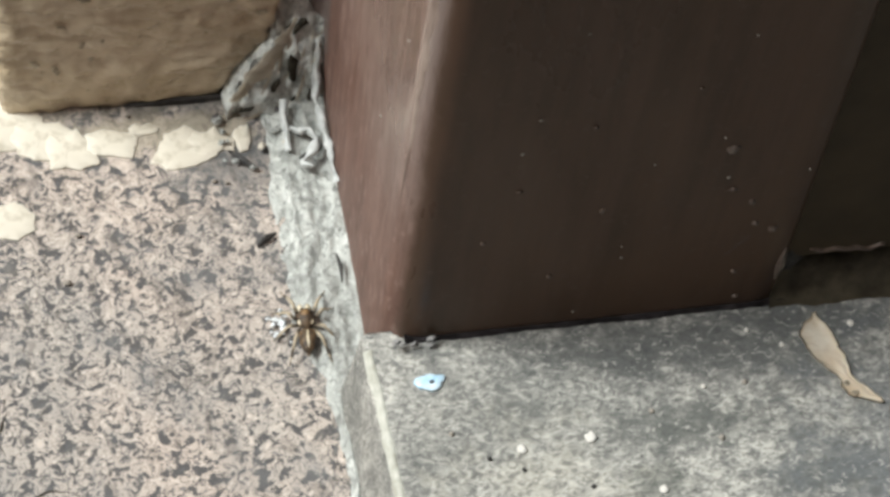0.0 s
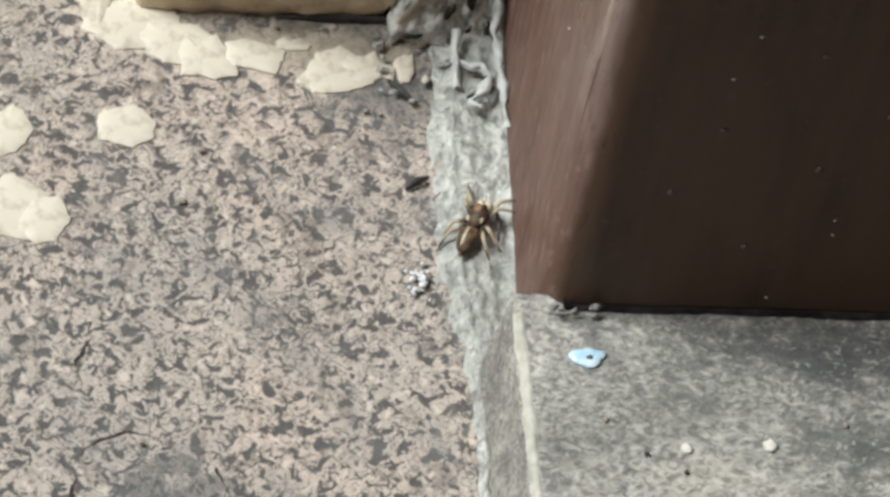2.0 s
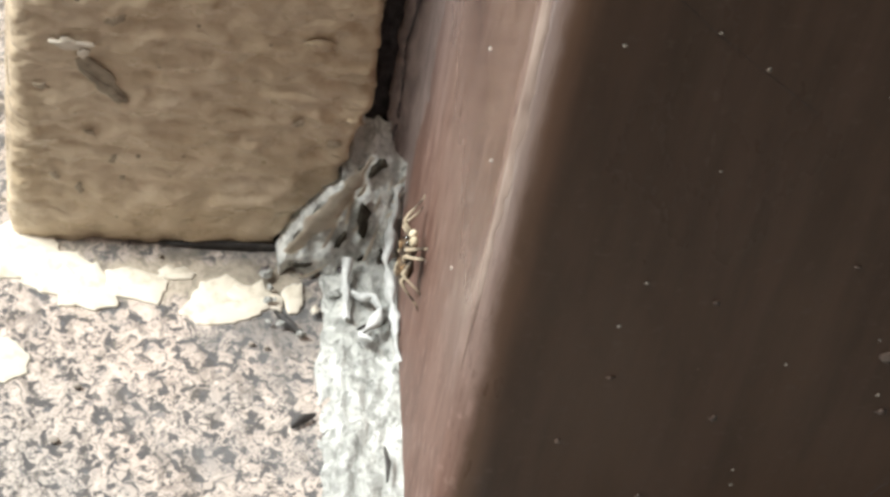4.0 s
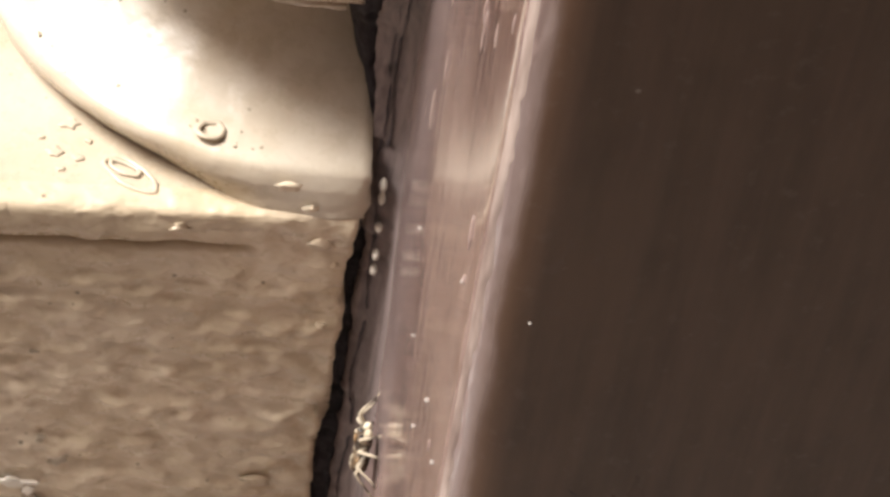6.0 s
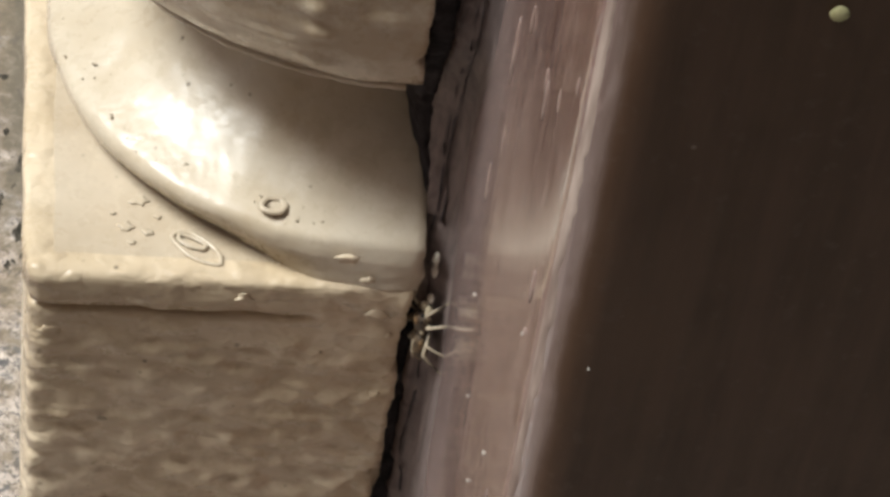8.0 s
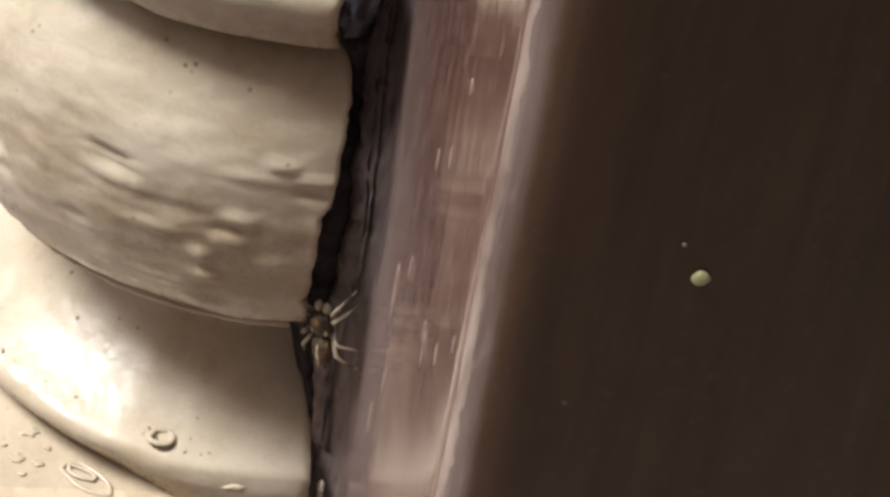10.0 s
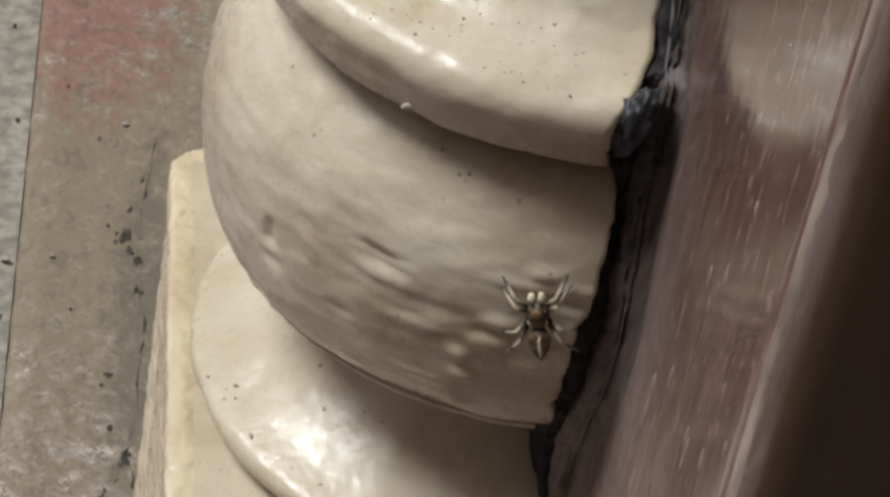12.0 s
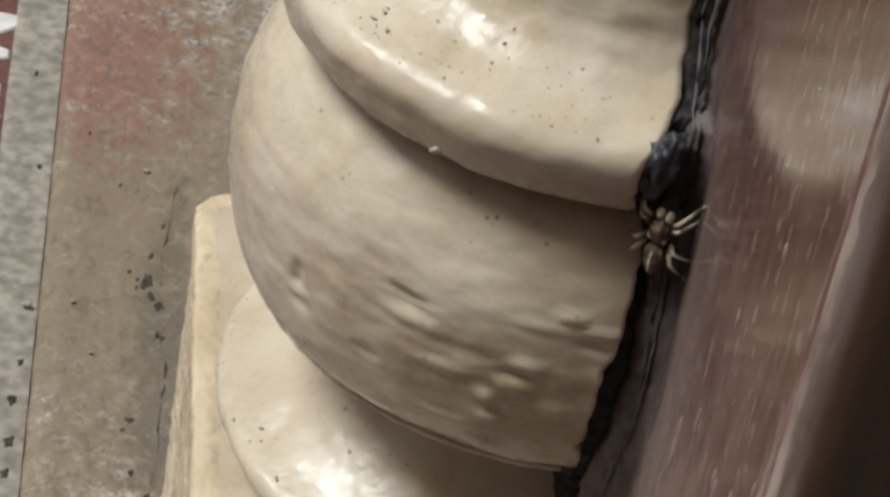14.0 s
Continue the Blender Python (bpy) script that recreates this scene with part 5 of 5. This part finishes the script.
    for x, y, k, m in ((2.14, -10.08, 0.10, WHITEGRIT), (3.46, -9.99, 0.12, WHITEGRIT), (2.2, -11.19, 0.07, REDGRIT), (2.36, -11.22, 0.07, WHITEGRIT), (4.59, -11.23, 0.09, WHITEGRIT), (6.9, -8.1, 0.05, WHITEGRIT), (7.5, -8.5, 0.05, WHITEGRIT), (8.95, -8.2, 0.07, WHITEGRIT), (5.8, -9.2, 0.05, WHITEGRIT), (3.3, -11.0, 0.05, BLACKISH), (2.1, -10.5, 0.04, BLACKISH), (1.5, -10.2, 0.04, BLACKISH), (4.7, -9.6, 0.05, DUST), (5.9, -10.3, 0.06, DUST), (6.6, -9.2, 0.05, DUST), (5.2, -12.4, 0.06, DUST), (1.9, -12.9, 0.05, DUST), (0.9, -9.6, 0.05, DUST)):
        solo("grit", pebble(x, y, 2.31, k, k, 0.05, x), m, (x, y, 2.3), "loose grain of grit on the stone sill", "grit", "grit on the sill")
    for x, y, k in ((-1.37, -10.74, 0.09), (-2.45, -2.13, 0.06), (-2.2, -2.2, 0.05), (-5.63, -4.17, 0.09), (-8.26, 27.71, 0.1), (-10.84, 21.6, 0.14), (-5.3, -3.1, 0.07), (-9.7, 21.9, 0.07), (-9.1, 20.0, 0.06), (-4.0, -0.35, 0.05), (-6.2, -8.9, 0.05)):
        solo("grit", pebble(x, y, 0.03, k, 0.7 * k, 0.05, x), DUST, (x, y, 0), "loose pale grain of grit on the stone floor", "grit", "grit on the floor")


build_litter()


# ---- mosaic pieces beside the mortar strip ----
def build_mosaic():
    shapes = []
    for k in range(8):
        bm = bmesh.new()
        n = random.choice((4, 5, 5, 6))
        ring = []
        for i in range(n):
            a = 2 * math.pi * (i + 0.35 * random.random()) / n
            r = 0.8 + 0.3 * random.random()
            ring.append((math.cos(a) * r * 0.62, math.sin(a) * r * 0.5))
        low = [bm.verts.new((x, y, -0.25)) for x, y in ring]
        high = [bm.verts.new((x, y, 0.0)) for x, y in ring]
        top = [bm.verts.new((x * 0.88, y * 0.88, 0.05)) for x, y in ring]
        for a, b in ((low, high), (high, top)):
            for i in range(n):
                bm.faces.new((a[i], a[(i + 1) % n], b[(i + 1) % n], b[i]))
        bm.faces.new(top)
        for v in bm.verts:
            v.co *= CM
        me = bpy.data.meshes.new("mosaic_piece")
        bm.to_mesh(me)
        bm.free()
        me.materials.append(CHIP)
        dark = me.copy()
        dark.materials.clear()
        dark.materials.append(BLACKISH)
        shapes.append((me, dark))
    for row in range(36):
        y = -8 + 1.5 * row
        for k in range(5):
            x = slab_edge(y) - 2.0 - 1.32 * k + 0.3 * random.uniform(-1, 1)
            me, dark = random.choice(shapes)
            ob = new("mosaic_piece", dark if y > 33.5 and random.random() < 0.6 else me)
            ob.parent = floor
            ob.location = (Vector((x, y + 0.2 * random.uniform(-1, 1), -0.14)) - BASES["floor"]) * CM
            ob.rotation_euler = (0, 0, random.uniform(0, 6.28))
            f = random.uniform(0.75, 1.1)
            ob.scale = (f, f, 1)


build_mosaic()


# ---- the jumping spider ----
LEGS = []


def build_spider():
    spider = new("spider")
    tagged(spider, "small brown jumping spider with pale banded legs, climbing the joint", "spider")
    BASES[spider.name] = Vector((0, 0, 0))

    def body(name, x, z, rx, ry, rz, taper, material, label):
        bm = bmesh.new()
        bmesh.ops.create_uvsphere(bm, u_segments=20, v_segments=14, radius=1)
        for v in bm.verts:
            k = 1 + taper * v.co.x
            v.co = Vector((x + v.co.x * rx, v.co.y * ry * k, z + v.co.z * rz * k))
            v.co += noise.noise_vector(v.co * 9) * 0.012
        return part(name, bm, material, spider, label)

    head = body("head", 0.27, 0.24, 0.29, 0.23, 0.18, 0.12, SPIDERDARK, "dark brown head with pale hairs")
    abdomen = body("abdomen", -0.34, 0.25, 0.36, 0.21, 0.19, 0.12, SPIDERBODY, "tan abdomen with a pale stripe")
    part("waist", pebble(-0.01, 0, 0.21, 0.09, 0.08, 0.07, 1), SPIDERDARK, spider)
    part("stripe", pebble(-0.34, 0, 0.41, 0.24, 0.045, 0.04, 2, 0.6), SPIDERPALE, abdomen, "pale stripe")
    part("spinneret", pebble(-0.71, 0, 0.22, 0.07, 0.05, 0.04, 3), SPIDERDARK, abdomen)
    for y in (-0.075, 0.075):
        part("eye", pebble(0.54, y, 0.29, 0.035, 0.05, 0.05, 0, 0.0), EYE, head, "large black eye")
    for y in (-0.17, 0.17):
        part("eye", pebble(0.44, y, 0.34, 0.03, 0.03, 0.03, 0, 0.0), EYE, head)
    for y in (-0.10, 0.10):
        part("palp", pebble(0.62, y, 0.17, 0.14, 0.085, 0.09, 4 + y, 0.2), SPIDERPALE, head, "thick pale palp")
    for y in (-0.16, 0.16):
        part("patch", pebble(-0.22, 0.95 * y, 0.29, 0.16, 0.05, 0.08, 6 + y, 0.6), SPIDERTAN, abdomen, "orange-brown patch")
        part("cheek", pebble(0.18, 0.95 * y, 0.31, 0.09, 0.045, 0.05, 8 + y, 0.6), SPIDERPALE, head, "pale tuft of hair")
    part("brow", pebble(0.40, 0, 0.40, 0.10, 0.11, 0.035, 9, 0.4), SPIDERTAN, head, "orange-brown brow")
    # four pairs of legs, each from its own hip
    for side in (1, -1):
        for k, (hx, turn, reach) in enumerate(((0.40, 24, 1.0), (0.30, 58, 0.8), (0.18, 118, 0.8), (0.08, 158, 1.1))):
            bm = bmesh.new()
            pts = [(0, 0, 0.14, 0.055), (0.16, 0, 0.22, 0.065), (0.38, 0, 0.34, 0.055), (0.52, 0, 0.26, 0.045), (0.70, 0, 0.10, 0.038), (0.84, 0, -0.005, 0.026), (0.92, 0, -0.03, 0.02)]
            rings = []
            for x, y, z, r in pts:
                rings.append([bm.verts.new((x * reach, 0.8 * r * math.cos(a), z + 0.8 * r * math.sin(a))) for a in [2 * math.pi * j / 8 for j in range(8)]])
            for a, b in zip(rings, rings[1:]):
                for j in range(8):
                    bm.faces.new((a[j], a[(j + 1) % 8], b[(j + 1) % 8], b[j]))
            bm.faces.new(rings[0])
            bm.faces.new(rings[-1])
            leg = part("leg", bm, SPIDERLEG, spider)
            LEGS.append((leg, Vector((hx, side * 0.17, 0.0)) * CM * SPIDER_SIZE, side * turn, side, k))
    return spider


spider = build_spider()


# ---- what moves ----
def stance(place, ahead, up):
    """The spider's pose: where it stands, the way it faces, and the surface's normal."""
    z = Vector(up).normalized()
    x = Vector(ahead)
    x = (x - z * x.dot(z)).normalized()
    m = Matrix((x, z.cross(x), z)).transposed().to_4x4()
    m.translation = Vector(place) * CM
    return m


SPIDER = [
    (0, (-1.15, -5.95, 0.14), (0.05, 1, 0), (0, 0, 1)),
    (1.4, (-1.15, -5.95, 0.14), (0.05, 1, 0), (0, 0, 1)),
    (1.5, (-1.15, -5.8, 0.14), (0.05, 1, 0), (0, 0, 1)),
    (1.7, (-0.95, -5.1, 0.16), (0.2, 1, 0), (-0.1, 0, 1)),
    (1.9, (-0.75, -4.85, 0.18), (0.5, 0.8, 0), (-0.2, 0, 1)),
    (2.0, (-0.66, -4.75, 0.20), (0.4, 0.9, 0.2), (-0.35, 0, 1)),
    (2.2, (-0.42, -4.2, 0.26), (0.2, 1, 0.4), (-0.8, 0, 1)),
    (2.5, (-0.30, -3.6, 0.32), (0, 0.9, 0.5), (-1, 0, 0.6)),
    (2.7, (-0.26, -3.45, 0.45), (0, 0.8, 0.7), (-1, 0, 0.4)),
    (3.7, (-0.10, -3.0, 3.0), (0, 0.1, 1), (-1, 0, 0)),
    (4.8, (-0.05, -2.45, 5.9), (0, 0.0, 1), (-1, 0, 0)),
    (5.0, (-0.05, -2.3, 7.0), (0, 0.0, 1), (-1, 0, 0)),
    (5.5, (-0.05, -2.3, 8.2), (0, 0.0, 1), (-1, 0, 0)),
    (6.0, (-0.05, -1.5, 7.9), (0, 0.0, 1), (-1, 0, 0)),
    (6.5, (-0.05, -1.7, 7.85), (0, 0.0, 1), (-1, 0, 0)),
    (7.0, (-0.06, -1.0, 8.7), (0, 0.1, 1), (-1, -0.1, 0)),
    (7.5, (-0.10, -0.6, 11.0), (0, 0.1, 1), (-1, -0.2, 0)),
    (8.0, (-0.18, -0.1, 10.75), (0, 0.1, 1), (-1, -0.4, 0)),
    (8.5, (-0.22, -0.1, 12.3), (0, 0.1, 1), (-1, -0.5, 0)),
    (9.0, (-0.28, 0.05, 14.75), (0, 0.0, 1), (-1, -0.6, 0)),
    (9.2, (-0.28, 0.05, 15.0), (0, 0.0, 1), (-1, -0.6, 0)),
    (10.2, (-0.6, -0.15, 15.9), (-0.4, 0, 1), (-0.7, -1, 0)),
    (11.3, (-1.10, -0.28, 16.62), (-1, 0, 0.25), (-0.1, -1, -0.1)),
    (11.5, (-1.31, -0.32, 17.0), (-1, 0, 0.35), (-0.1, -1, 0)),
    (12.0, (-1.53, -0.36, 18.2), (-0.25, 0, 1), (-0.1, -1, 0.12)),
    (12.5, (-1.22, -0.25, 18.88), (0.0, 0, 1), (-0.1, -1, 0.2)),
    (13.0, (-1.09, -0.13, 19.24), (0.1, 0, 1), (-0.1, -1, 0.3)),
    (13.5, (-0.75, 0.05, 19.85), (0.2, 0, 1), (-0.3, -1, 0.2)),
    (14.0, (-0.45, 0.05, 20.5), (0.0, 0, 1), (-0.6, -0.9, 0)),
]


def motions():
    walk(spider, [(t, stance(p, a, u)) for t, p, a, u in SPIDER])
    going = (1.5, 2.0, 2.5, 3.0, 3.5, 4.0, 4.5, 5.0, 5.5, 7.0, 7.5, 8.5, 9.0, 9.5, 10.0, 10.5, 11.0, 11.5, 12.0, 12.5, 13.0, 13.5, 14.0)
    for leg, hip, turn, side, k in LEGS:
        rows = []
        for i in range(29):
            t = 0.5 * i
            swing = (11 if (i + k + (side > 0)) % 2 else -11) if t in going else (3 if k % 2 else -3)
            rows.append((t, Matrix.Translation(hip) @ pose(0, 0, 0, 0, 0, turn + swing)))
        walk(leg, rows)


motions()
